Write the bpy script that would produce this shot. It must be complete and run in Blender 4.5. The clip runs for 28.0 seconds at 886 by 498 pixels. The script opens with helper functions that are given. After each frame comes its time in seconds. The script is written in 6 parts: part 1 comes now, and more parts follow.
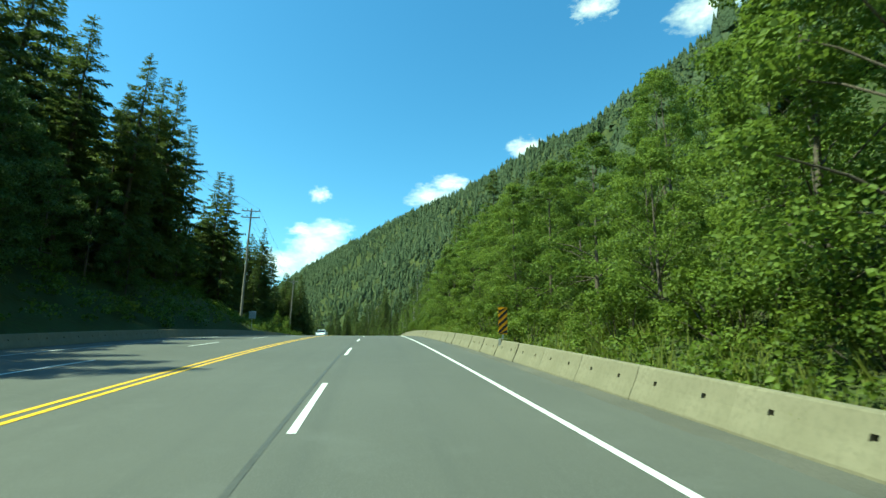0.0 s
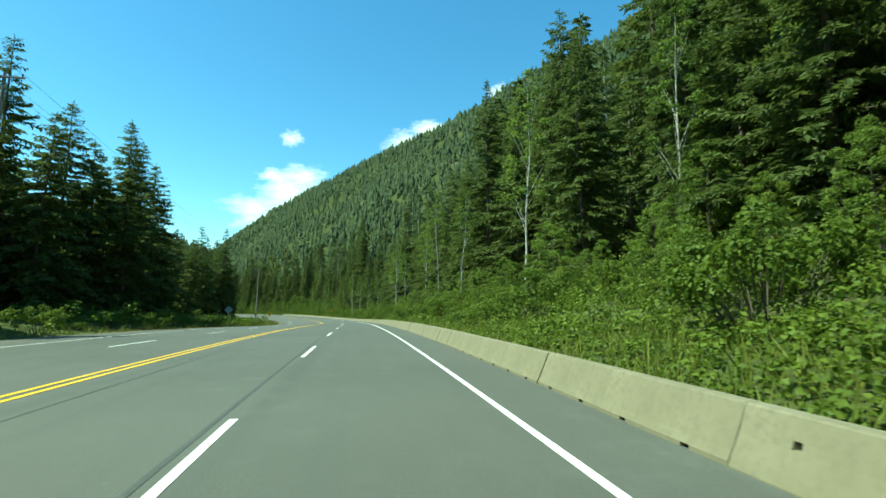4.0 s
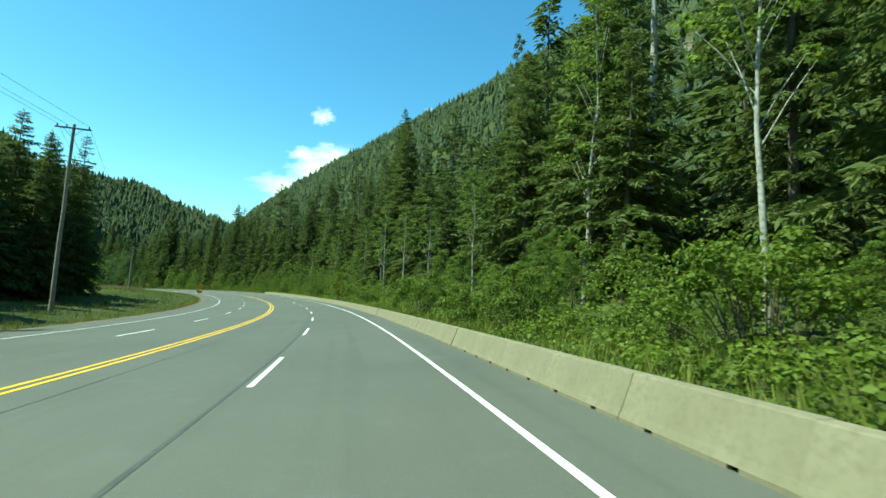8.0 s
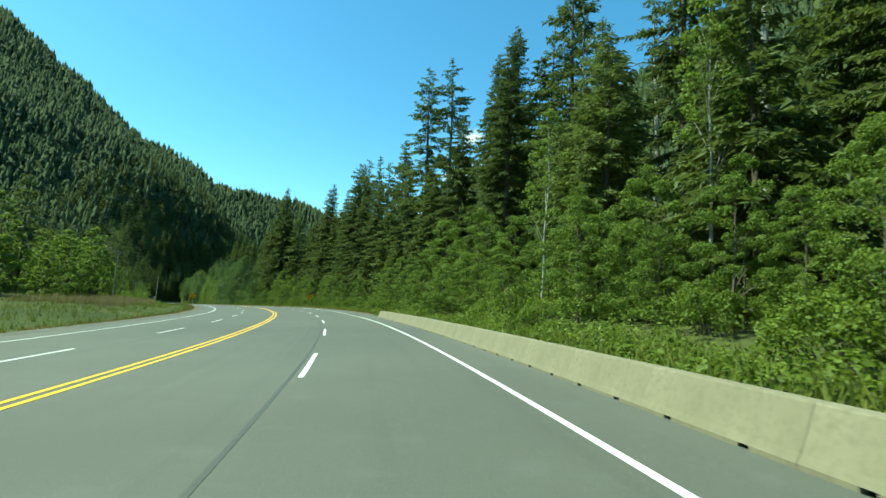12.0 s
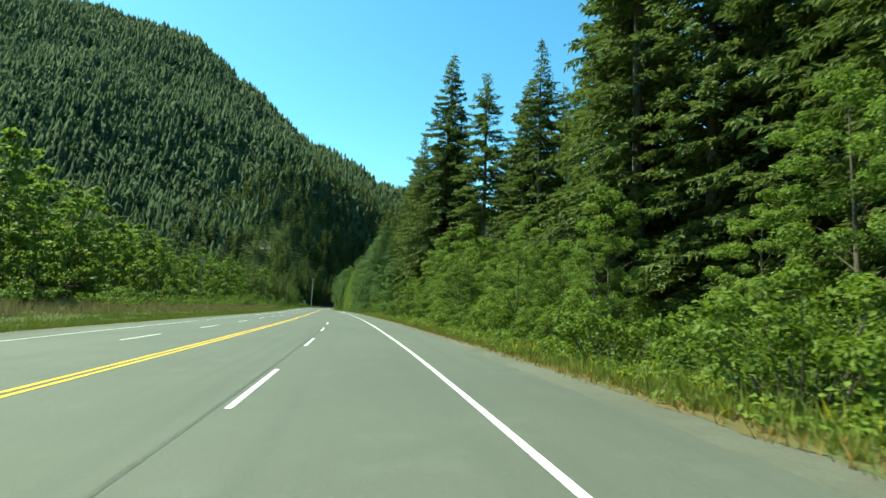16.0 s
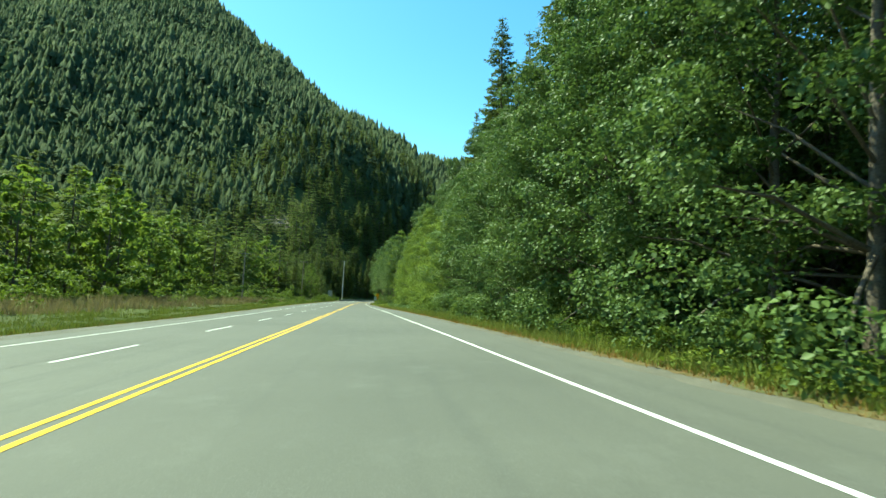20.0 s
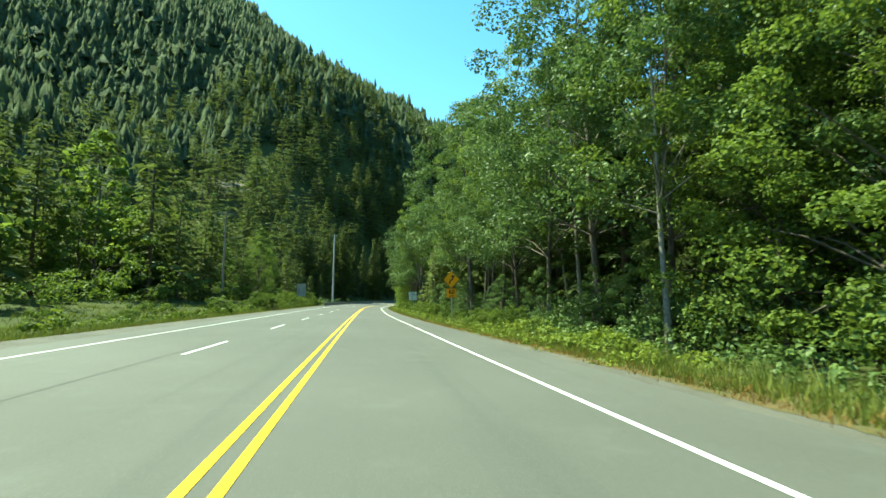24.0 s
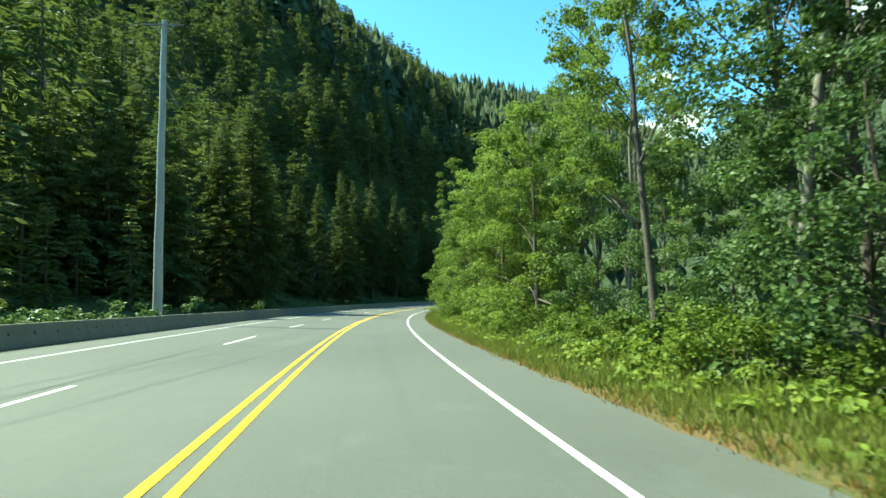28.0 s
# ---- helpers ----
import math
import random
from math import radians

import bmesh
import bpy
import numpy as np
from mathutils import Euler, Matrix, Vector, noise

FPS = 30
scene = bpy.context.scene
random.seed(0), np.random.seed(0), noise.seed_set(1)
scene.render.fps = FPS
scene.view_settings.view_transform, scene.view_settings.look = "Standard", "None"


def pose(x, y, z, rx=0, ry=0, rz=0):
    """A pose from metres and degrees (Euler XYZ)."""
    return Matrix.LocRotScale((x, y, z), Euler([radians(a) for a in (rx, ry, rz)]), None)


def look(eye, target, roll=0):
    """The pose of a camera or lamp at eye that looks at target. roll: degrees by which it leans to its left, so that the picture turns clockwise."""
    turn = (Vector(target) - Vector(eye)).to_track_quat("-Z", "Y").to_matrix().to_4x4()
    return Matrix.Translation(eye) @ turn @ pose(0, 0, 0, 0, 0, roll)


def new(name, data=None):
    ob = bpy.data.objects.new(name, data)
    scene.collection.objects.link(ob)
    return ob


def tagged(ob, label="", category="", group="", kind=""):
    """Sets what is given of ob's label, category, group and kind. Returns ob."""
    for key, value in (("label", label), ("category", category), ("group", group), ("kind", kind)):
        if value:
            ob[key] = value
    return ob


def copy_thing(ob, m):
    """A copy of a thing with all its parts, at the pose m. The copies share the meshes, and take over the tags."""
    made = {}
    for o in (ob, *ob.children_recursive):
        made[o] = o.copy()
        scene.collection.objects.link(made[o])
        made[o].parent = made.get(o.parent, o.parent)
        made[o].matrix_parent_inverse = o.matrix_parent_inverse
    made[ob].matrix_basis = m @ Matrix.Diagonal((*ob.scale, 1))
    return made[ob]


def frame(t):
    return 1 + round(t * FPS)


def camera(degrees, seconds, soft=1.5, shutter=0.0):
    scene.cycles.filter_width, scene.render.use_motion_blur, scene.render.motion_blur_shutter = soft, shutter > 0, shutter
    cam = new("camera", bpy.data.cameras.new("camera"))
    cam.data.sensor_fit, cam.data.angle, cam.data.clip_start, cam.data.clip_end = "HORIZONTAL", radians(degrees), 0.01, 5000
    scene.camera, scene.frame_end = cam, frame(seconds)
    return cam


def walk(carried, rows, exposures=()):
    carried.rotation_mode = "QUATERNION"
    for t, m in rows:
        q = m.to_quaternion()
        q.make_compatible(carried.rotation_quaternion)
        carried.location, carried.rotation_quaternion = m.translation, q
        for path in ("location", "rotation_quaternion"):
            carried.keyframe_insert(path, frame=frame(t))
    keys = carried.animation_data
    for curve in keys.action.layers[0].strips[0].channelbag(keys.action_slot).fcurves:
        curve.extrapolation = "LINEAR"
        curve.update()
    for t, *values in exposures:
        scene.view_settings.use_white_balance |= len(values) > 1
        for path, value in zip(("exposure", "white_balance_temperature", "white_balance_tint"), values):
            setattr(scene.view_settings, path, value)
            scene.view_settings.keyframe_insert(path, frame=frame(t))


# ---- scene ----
# -- path --
EXPOSURES = [(0.0, 0.82, 6300.0, -35.0), (12.0, 0.80, 6500.0, -34.0), (16.0, 1.03, 6900.0, -32.0), (20.0, 1.22, 6800.0, -30.0), (25.0, 1.45, 6800.0, -28.0), (28.0, 1.50, 6350.0, -27.5)]
cam = camera(83.0, 28.0, shutter=0.045)
CAMERA_ROWS = [
    (0.0, 4.435, -0.11, 1.401, 102.55, -0.48, -8.1), (0.5, 4.551, 11.654, 2.443, 101.75, -0.23, -8.73),
    (1.0, 4.729, 23.538, 3.392, 101.51, 0.02, -9.51), (1.5, 4.909, 35.477, 4.231, 101.25, -0.13, -9.52),
    (2.0, 5.14, 47.45, 4.935, 101.08, -0.27, -9.63), (2.5, 5.415, 59.469, 5.502, 99.79, -0.44, -10.45),
    (3.0, 5.721, 71.555, 5.936, 98.5, -0.62, -11.13), (3.5, 5.995, 83.7, 6.235, 97.54, -0.71, -11.19),
    (4.0, 6.286, 95.894, 6.415, 96.98, -0.79, -10.97), (4.5, 6.584, 108.172, 6.489, 96.44, -0.93, -10.75),
    (5.0, 6.877, 120.535, 6.46, 95.97, -1.05, -10.54), (5.5, 7.146, 132.984, 6.333, 95.5, -1.18, -10.32),
    (6.0, 7.348, 145.494, 6.151, 95.48, -1.33, -10.6), (6.5, 7.515, 158.051, 5.921, 95.28, -1.76, -9.92),
    (7.0, 7.582, 170.656, 5.661, 95.29, -2.15, -9.25), (7.5, 7.473, 183.304, 5.406, 95.25, -2.44, -8.61),
    (8.0, 7.173, 195.989, 5.158, 95.23, -2.74, -7.98), (8.5, 6.602, 208.67, 4.909, 95.46, -2.68, -6.24),
    (9.0, 5.698, 221.344, 4.709, 95.79, -2.6, -4.5), (9.5, 4.343, 233.989, 4.553, 95.82, -2.61, -4.01),
    (10.0, 2.529, 246.582, 4.448, 95.44, -2.62, -3.37), (10.5, 0.184, 259.068, 4.368, 95.78, -2.81, -0.46),
    (11.0, -2.64, 271.469, 4.321, 96.32, -3.01, 3.78), (11.5, -5.904, 283.835, 4.308, 96.21, -3.0, 7.25),
    (12.0, -9.638, 296.119, 4.309, 96.56, -2.98, 9.2), (12.5, -13.729, 308.292, 4.32, 96.41, -2.52, 11.56),
    (13.0, -18.377, 320.278, 4.333, 96.54, -2.62, 13.74), (13.5, -23.551, 332.079, 4.332, 96.54, -2.74, 15.93),
    (14.0, -29.252, 343.673, 4.304, 96.55, -2.85, 18.11), (14.5, -35.478, 355.029, 4.248, 96.56, -2.97, 20.3),
    (15.0, -41.987, 366.262, 4.169, 96.6, -2.82, 22.9), (15.5, -49.037, 377.212, 4.055, 96.33, -2.82, 25.48),
    (16.0, -56.482, 387.952, 3.909, 96.05, -2.81, 27.64), (16.5, -64.495, 398.363, 3.687, 95.68, -2.04, 29.06),
    (17.0, -72.803, 408.756, 3.438, 95.31, -1.26, 30.27), (17.5, -81.456, 418.929, 3.192, 94.83, -1.27, 30.61),
    (18.0, -90.138, 429.029, 2.929, 95.05, -1.27, 30.63), (18.5, -98.906, 439.144, 2.663, 95.05, -1.45, 30.78),
    (19.0, -107.744, 449.26, 2.388, 95.24, -1.62, 30.93), (19.5, -116.638, 459.399, 2.108, 95.3, -1.83, 31.18),
    (20.0, -125.59, 469.594, 1.833, 94.93, -2.04, 31.81), (20.5, -134.642, 479.777, 1.556, 94.96, -2.07, 31.51),
    (21.0, -143.739, 489.971, 1.286, 95.05, -2.1, 31.53), (21.5, -152.8, 500.248, 1.022, 95.14, -1.54, 31.97),
    (22.0, -161.986, 510.5, 0.733, 95.05, -1.18, 31.93), (22.5, -171.235, 520.794, 0.441, 94.95, -0.82, 31.89),
    (23.0, -180.526, 531.122, 0.146, 94.84, -0.43, 31.85), (23.5, -189.849, 541.484, -0.148, 94.75, -0.03, 31.81),
    (24.0, -199.051, 552.011, -0.438, 94.83, -0.16, 31.81), (24.5, -208.119, 562.698, -0.732, 94.48, 0.31, 32.0),
    (25.0, -217.165, 573.415, -1.027, 94.49, 0.77, 31.39), (25.5, -226.243, 584.1, -1.319, 94.53, 1.11, 30.99),
    (26.0, -235.281, 594.814, -1.606, 94.59, 1.46, 30.84), (26.5, -244.287, 605.559, -1.886, 94.52, 1.44, 30.53),
    (27.0, -253.257, 616.34, -2.161, 94.46, 1.42, 30.22), (27.5, -262.064, 627.259, -2.434, 94.71, 1.68, 29.6),
    (28.0, -270.712, 638.297, -2.699, 94.95, 1.93, 28.45),
]
walk(cam, [(r[0], pose(*r[1:])) for r in CAMERA_ROWS], EXPOSURES)
HEADING_NEAR = [
    (-60, 0.98), (-32.1, 0.98), (-16.0, 0.6), (0.0, 0.2), (16.0, -0.2), (32.1, -0.6), (48.1, -0.9), (64.1, -1.11),
    (80.1, -1.24), (96.2, -1.33), (112.2, -1.32), (128.2, -1.17), (144.2, -0.85), (160.3, -0.36), (176.3, 0.42), (192.3, 1.54),
    (208.3, 3.19), (224.4, 5.39), (240.4, 8.05), (256.4, 10.89), (272.4, 13.67), (288.5, 16.35), (304.5, 19.13), (320.5, 22.22),
    (336.5, 25.37), (352.6, 28.59), (368.6, 31.81), (384.6, 34.63),
]
HEADING_FAR = [
    (400.6, 36.73), (416.7, 38.1), (432.7, 39.0), (448.7, 39.61), (464.7, 40.0), (480.8, 40.14), (496.8, 40.18), (512.8, 40.23),
    (528.8, 40.38), (544.9, 40.53), (560.9, 40.65), (576.9, 40.71), (592.9, 40.73), (609.0, 40.72), (625.0, 40.65), (641.0, 40.45),
    (657.0, 40.21), (673.1, 39.99), (689.1, 39.81), (705.1, 39.44), (721.1, 38.54), (737.2, 36.97), (753.2, 34.72), (769.2, 31.92),
    (785.2, 28.72), (800, 25.5), (850, 9.5), (1000, -44.5),
]
GRADE = [
    (-60, 5.25), (-32.1, 5.25), (0.0, 5.28), (26.7, 4.16), (53.4, 2.69), (80.1, 1.26), (106.8, 0.1), (133.5, -0.87),
    (160.3, -1.34), (200.3, -1.23), (240.4, -0.48), (280.4, 0.0), (320.5, 0.07), (360.6, -0.32), (400.6, -0.73), (440.7, -1.08),
    (480.8, -1.18), (534.2, -1.06), (587.6, -1.16), (641.0, -1.18), (694.4, -1.11), (747.8, -0.99), (801.3, -0.82), (854.7, -0.63),
    (1000, 0.0),
]
BANK = [
    (-60, -0.6), (-0.0, -0.6), (96.0, -0.65), (133.1, -0.89), (170.7, -1.88), (195.8, -2.53), (221.0, -2.8), (246.0, -2.97),
    (309.0, -3.0), (359.9, -2.98), (398.4, -2.64), (424.7, -1.69), (451.2, -1.6), (505.1, -1.79), (545.9, -1.65), (573.6, -0.75),
    (601.3, 0.22), (643.4, 1.02), (671.5, 1.56), (727.5, 2.16), (1000, 2.2),
]
RIGHT_LINE = [
    (-60, 6.92), (504, 6.92), (527, 6.38), (544, 5.89), (567, 5.49), (600, 4.57), (615, 4.29), (643, 3.88),
    (671, 3.38), (721, 3.36), (801, 3.56), (1000, 3.45),
]
# -- end of path --

# ---------------- world, sun ----------------
SUN_AZ, SUN_EL = 98.0, 57.0            # degrees left of +Y, and above the horizon
to_sun = Vector((-math.sin(radians(SUN_AZ)) * math.cos(radians(SUN_EL)), math.cos(radians(SUN_AZ)) * math.cos(radians(SUN_EL)), math.sin(radians(SUN_EL))))
world = bpy.data.worlds.new("sky")
scene.world = world
world.use_nodes = True
wn, wl = world.node_tree.nodes, world.node_tree.links
sky = wn.new("ShaderNodeTexSky")
sky.sky_type, sky.sun_disc = "NISHITA", False
sky.sun_elevation, sky.sun_rotation = radians(SUN_EL), radians(-SUN_AZ)
sky.air_density, sky.dust_density, sky.ozone_density = 1.0, 0.3, 2.5
hsv = wn.new("ShaderNodeHueSaturation")
hsv.inputs["Saturation"].default_value = 1.22
wl.new(sky.outputs[0], hsv.inputs["Color"])
wl.new(hsv.outputs[0], wn["Background"].inputs[0])
wn["Background"].inputs[1].default_value = 0.15
sun = new("sun", bpy.data.lights.new("sun", "SUN"))
sun.data.energy, sun.data.angle, sun.data.color = 5.0, radians(0.55), (1.0, 0.93, 0.80)
sun.matrix_world = look(to_sun * 100, (0, 0, 0))


# ---------------- materials ----------------
def material(name, rough=0.8, metallic=0.0, spec=0.3):
    m = bpy.data.materials.new(name)
    m.use_nodes = True
    b = m.node_tree.nodes["Principled BSDF"]
    b.inputs["Roughness"].default_value, b.inputs["Metallic"].default_value = rough, metallic
    b.inputs["Specular IOR Level"].default_value = spec
    return m, m.node_tree.nodes, m.node_tree.links, b


def ramp(n, l, source, stops):
    r = n.new("ShaderNodeValToRGB")
    while len(r.color_ramp.elements) < len(stops):
        r.color_ramp.elements.new(0.5)
    for e, (p, c) in zip(r.color_ramp.elements, stops):
        e.position, e.color = p, (*c, 1)
    l.new(source, r.inputs[0])
    return r.outputs[0]


def noise_tex(n, l, scale, detail=4.0, rough=0.6, coord="Object", stretch=None):
    tc = n.new("ShaderNodeTexCoord")
    t = n.new("ShaderNodeTexNoise")
    t.inputs["Scale"].default_value, t.inputs["Detail"].default_value, t.inputs["Roughness"].default_value = scale, detail, rough
    if stretch:
        mp = n.new("ShaderNodeMapping")
        mp.inputs["Scale"].default_value = stretch
        l.new(tc.outputs[coord], mp.inputs[0])
        l.new(mp.outputs[0], t.inputs["Vector"])
    else:
        l.new(tc.outputs[coord], t.inputs["Vector"])
    return t.outputs["Fac"]


def mixed(n, l, a, b, fac, mode="MIX"):
    m = n.new("ShaderNodeMix")
    m.data_type, m.blend_type = "RGBA", mode
    for sock, val in ((m.inputs[0], fac), (m.inputs[6], a), (m.inputs[7], b)):
        if isinstance(val, (int, float)):
            sock.default_value = val
        elif isinstance(val, tuple):
            sock.default_value = (*val, 1)
        else:
            l.new(val, sock)
    return m.outputs[2]


def bump(n, l, b, height, strength=0.3, distance=0.02):
    bn = n.new("ShaderNodeBump")
    bn.inputs["Strength"].default_value, bn.inputs["Distance"].default_value = strength, distance
    l.new(height, bn.inputs["Height"])
    l.new(bn.outputs[0], b.inputs["Normal"])


def two_scale(name, c1, c2, c3, s1, s2, rough=0.85, metallic=0.0, bumps=0.3, dist=0.02, spec=0.3):
    """A surface whose colour wanders between c1 and c2 at a large scale and is dirtied with c3 at a fine one."""
    m, n, l, b = material(name, rough, metallic, spec)
    big, fine = noise_tex(n, l, s1), noise_tex(n, l, s2, 6.0)
    col = ramp(n, l, big, [(0.35, c1), (0.65, c2)])
    f2 = ramp(n, l, fine, [(0.45, (0, 0, 0)), (0.75, (1, 1, 1))])
    l.new(mixed(n, l, col, c3, f2), b.inputs["Base Color"])
    bump(n, l, b, fine, bumps, dist)
    return m


def foliage(name, dark, light, rough=0.55, translucent=0.35, leaf_var=0.5, patch_var=0.3, patch_scale=0.5):
    """Leaves: colour differs from leaf to leaf and from plant to plant, and light shines through."""
    m, n, l, b = material(name, rough, 0, 0.22)
    geo, info = n.new("ShaderNodeNewGeometry"), n.new("ShaderNodeObjectInfo")
    patch = noise_tex(n, l, patch_scale, 2.0)
    add = n.new("ShaderNodeMath")
    add.operation = "MULTIPLY_ADD"
    l.new(geo.outputs["Random Per Island"], add.inputs[0])
    add.inputs[1].default_value = leaf_var
    mul = n.new("ShaderNodeMath")
    mul.operation = "MULTIPLY_ADD"
    l.new(info.outputs["Random"], mul.inputs[0])
    mul.inputs[1].default_value = 0.3
    half = n.new("ShaderNodeMath")
    half.operation = "MULTIPLY"
    l.new(patch, half.inputs[0])
    half.inputs[1].default_value = patch_var
    l.new(half.outputs[0], mul.inputs[2])
    l.new(mul.outputs[0], add.inputs[2])
    col = ramp(n, l, add.outputs[0], [(0.12, dark), (0.9, light)])
    l.new(col, b.inputs["Base Color"])
    tr = n.new("ShaderNodeBsdfTranslucent")
    l.new(mixed(n, l, col, (1.0, 1.0, 0.35), 0.25, "MULTIPLY"), tr.inputs[0])
    ms = n.new("ShaderNodeMixShader")
    ms.inputs[0].default_value = translucent
    l.new(b.outputs[0], ms.inputs[1])
    l.new(tr.outputs[0], ms.inputs[2])
    l.new(ms.outputs[0], n["Material Output"].inputs[0])
    return m


def rough_up(m, scale, depth):
    """Breaks the faces of far crowns into small sprays by a deep bump."""
    n, l = m.node_tree.nodes, m.node_tree.links
    tex = noise_tex(n, l, scale, 3.0, 0.7)
    bump(n, l, n["Principled BSDF"], tex, 1.0, depth)
    l.new(n["Bump"].outputs[0], n["Translucent BSDF"].inputs["Normal"])


M = {}
M["alder_leaf"] = foliage("alder_leaf", (0.085, 0.130, 0.024), (0.245, 0.31, 0.060), 0.62, 0.45)
M["broad_leaf"] = foliage("broad_leaf", (0.045, 0.084, 0.026), (0.165, 0.228, 0.065), 0.5, 0.34)
M["bush_leaf"] = foliage("bush_leaf", (0.062, 0.098, 0.016), (0.195, 0.25, 0.038), 0.55, 0.45)
M["needles"] = foliage("needles", (0.055, 0.080, 0.024), (0.165, 0.195, 0.055), 0.7, 0.38, 0.36, 0.4)
M["cedar"] = foliage("cedar", (0.115, 0.140, 0.045), (0.30, 0.335, 0.11), 0.7, 0.35, 0.36, 0.4)
# bluer and greyer than the near needles: distance haze is mixed into the colour
M["hazed_needles"] = foliage("hazed_needles", (0.055, 0.088, 0.050), (0.150, 0.190, 0.096), 0.85, 0.5, 0.65, 0.5, 0.09)
rough_up(M["hazed_needles"], 0.9, 1.2)
M["grass"] = foliage("grass", (0.085, 0.122, 0.022), (0.24, 0.255, 0.055), 0.6, 0.35)
M["dry_grass"] = foliage("dry_grass", (0.17, 0.115, 0.036), (0.38, 0.225, 0.07), 0.7, 0.3)
M["dry_mat"] = two_scale("dry_mat", (0.140, 0.088, 0.036), (0.090, 0.092, 0.034), (0.065, 0.078, 0.026), 0.5, 6, 0.95, bumps=0.9, dist=0.05)
M["flower"] = foliage("flower", (0.55, 0.42, 0.02), (0.75, 0.60, 0.04), 0.7, 0.3)
M["weed_leaf"] = foliage("weed_leaf", (0.08, 0.12, 0.018), (0.24, 0.29, 0.045), 0.65, 0.4)
M["dry_twig"] = foliage("dry_twig", (0.085, 0.060, 0.032), (0.17, 0.125, 0.065), 0.8, 0.25)
M["reed"] = foliage("reed", (0.17, 0.14, 0.07), (0.34, 0.27, 0.15), 0.8, 0.3)
M["bark"] = two_scale("bark", (0.10, 0.078, 0.058), (0.16, 0.130, 0.102), (0.05, 0.038, 0.030), 1.5, 18, bumps=0.6, dist=0.03)
M["pale_bark"] = two_scale("pale_bark", (0.30, 0.285, 0.25), (0.46, 0.44, 0.40), (0.10, 0.085, 0.07), 1.2, 9, bumps=0.3)
M["alder_bark"] = two_scale("alder_bark", (0.19, 0.17, 0.14), (0.30, 0.275, 0.235), (0.085, 0.07, 0.055), 1.2, 9, bumps=0.35)
M["concrete"] = two_scale("concrete", (0.185, 0.165, 0.108), (0.24, 0.213, 0.146), (0.168, 0.149, 0.099), 0.8, 11, 0.9, bumps=0.3, dist=0.01)
# near-black: painted shade inside the barrier slots, and the insulators' own dark colour
M["hole"] = two_scale("hole", (0.03, 0.028, 0.025), (0.05, 0.045, 0.04), (0.02, 0.02, 0.02), 3, 30)
M["white_paint"] = two_scale("white_paint", (0.74, 0.74, 0.72), (0.80, 0.80, 0.78), (0.50, 0.50, 0.48), 1.2, 45, 0.6, bumps=0.15, dist=0.004)
M["yellow_paint"] = two_scale("yellow_paint", (0.78, 0.45, 0.015), (0.84, 0.51, 0.025), (0.48, 0.30, 0.04), 1.2, 45, 0.6, bumps=0.15, dist=0.004)
M["pole_wood"] = two_scale("pole_wood", (0.24, 0.21, 0.18), (0.34, 0.31, 0.27), (0.13, 0.11, 0.09), 1.0, 20, bumps=0.4)
M["pole_pale"] = two_scale("pole_pale", (0.44, 0.42, 0.38), (0.54, 0.52, 0.48), (0.30, 0.28, 0.25), 0.8, 16, bumps=0.3)
M["steel"] = two_scale("steel", (0.42, 0.43, 0.43), (0.52, 0.53, 0.53), (0.30, 0.30, 0.30), 3, 40, 0.45, 0.8, 0.1)
M["sign_yellow"] = two_scale("sign_yellow", (0.86, 0.36, 0.01), (0.90, 0.40, 0.015), (0.78, 0.32, 0.01), 2, 30, 0.45, bumps=0.03)
M["sign_black"] = two_scale("sign_black", (0.012, 0.012, 0.012), (0.02, 0.02, 0.02), (0.03, 0.03, 0.03), 3, 30, 0.5, bumps=0.03)
M["sign_white"] = two_scale("sign_white", (0.72, 0.74, 0.70), (0.78, 0.80, 0.76), (0.62, 0.64, 0.6), 2, 30, 0.4, bumps=0.03)
M["sign_green"] = two_scale("sign_green", (0.01, 0.07, 0.03), (0.015, 0.09, 0.04), (0.02, 0.05, 0.03), 2, 30, 0.4, bumps=0.03)
M["rock"] = two_scale("rock", (0.30, 0.28, 0.25), (0.42, 0.40, 0.36), (0.15, 0.14, 0.12), 1.5, 9, 0.9, bumps=0.8, dist=0.08)


def asphalt():
    m, n, l, b = material("asphalt", 0.78, 0, 0.35)
    big, mid, fine = noise_tex(n, l, 0.12, 3), noise_tex(n, l, 1.3, 5), noise_tex(n, l, 90, 3, 0.7)
    streak = noise_tex(n, l, 1.0, 3, 0.5, "UV", (2.2, 0.03, 1))
    col = ramp(n, l, big, [(0.3, (0.078, 0.078, 0.066)), (0.7, (0.104, 0.103, 0.088))])
    col = mixed(n, l, col, (0.058, 0.060, 0.054), ramp(n, l, streak, [(0.52, (0, 0, 0)), (0.74, (0.38, 0.38, 0.38))]))
    col = mixed(n, l, col, (0.130, 0.130, 0.117), ramp(n, l, mid, [(0.55, (0, 0, 0)), (0.8, (0.5, 0.5, 0.5))]))
    col = mixed(n, l, col, (0.185, 0.185, 0.17), ramp(n, l, fine, [(0.54, (0, 0, 0)), (0.70, (0.85, 0.85, 0.85))]))
    l.new(col, b.inputs["Base Color"])
    bump(n, l, b, fine, 0.35, 0.006)
    return m


M["asphalt"] = asphalt()
M["gravel"] = two_scale("gravel", (0.105, 0.100, 0.083), (0.145, 0.136, 0.112), (0.075, 0.068, 0.055), 0.6, 35, 0.95, bumps=0.8, dist=0.03)
M["tar"] = two_scale("tar", (0.064, 0.064, 0.055), (0.082, 0.081, 0.070), (0.10, 0.099, 0.085), 0.8, 12, 0.6, bumps=0.2)


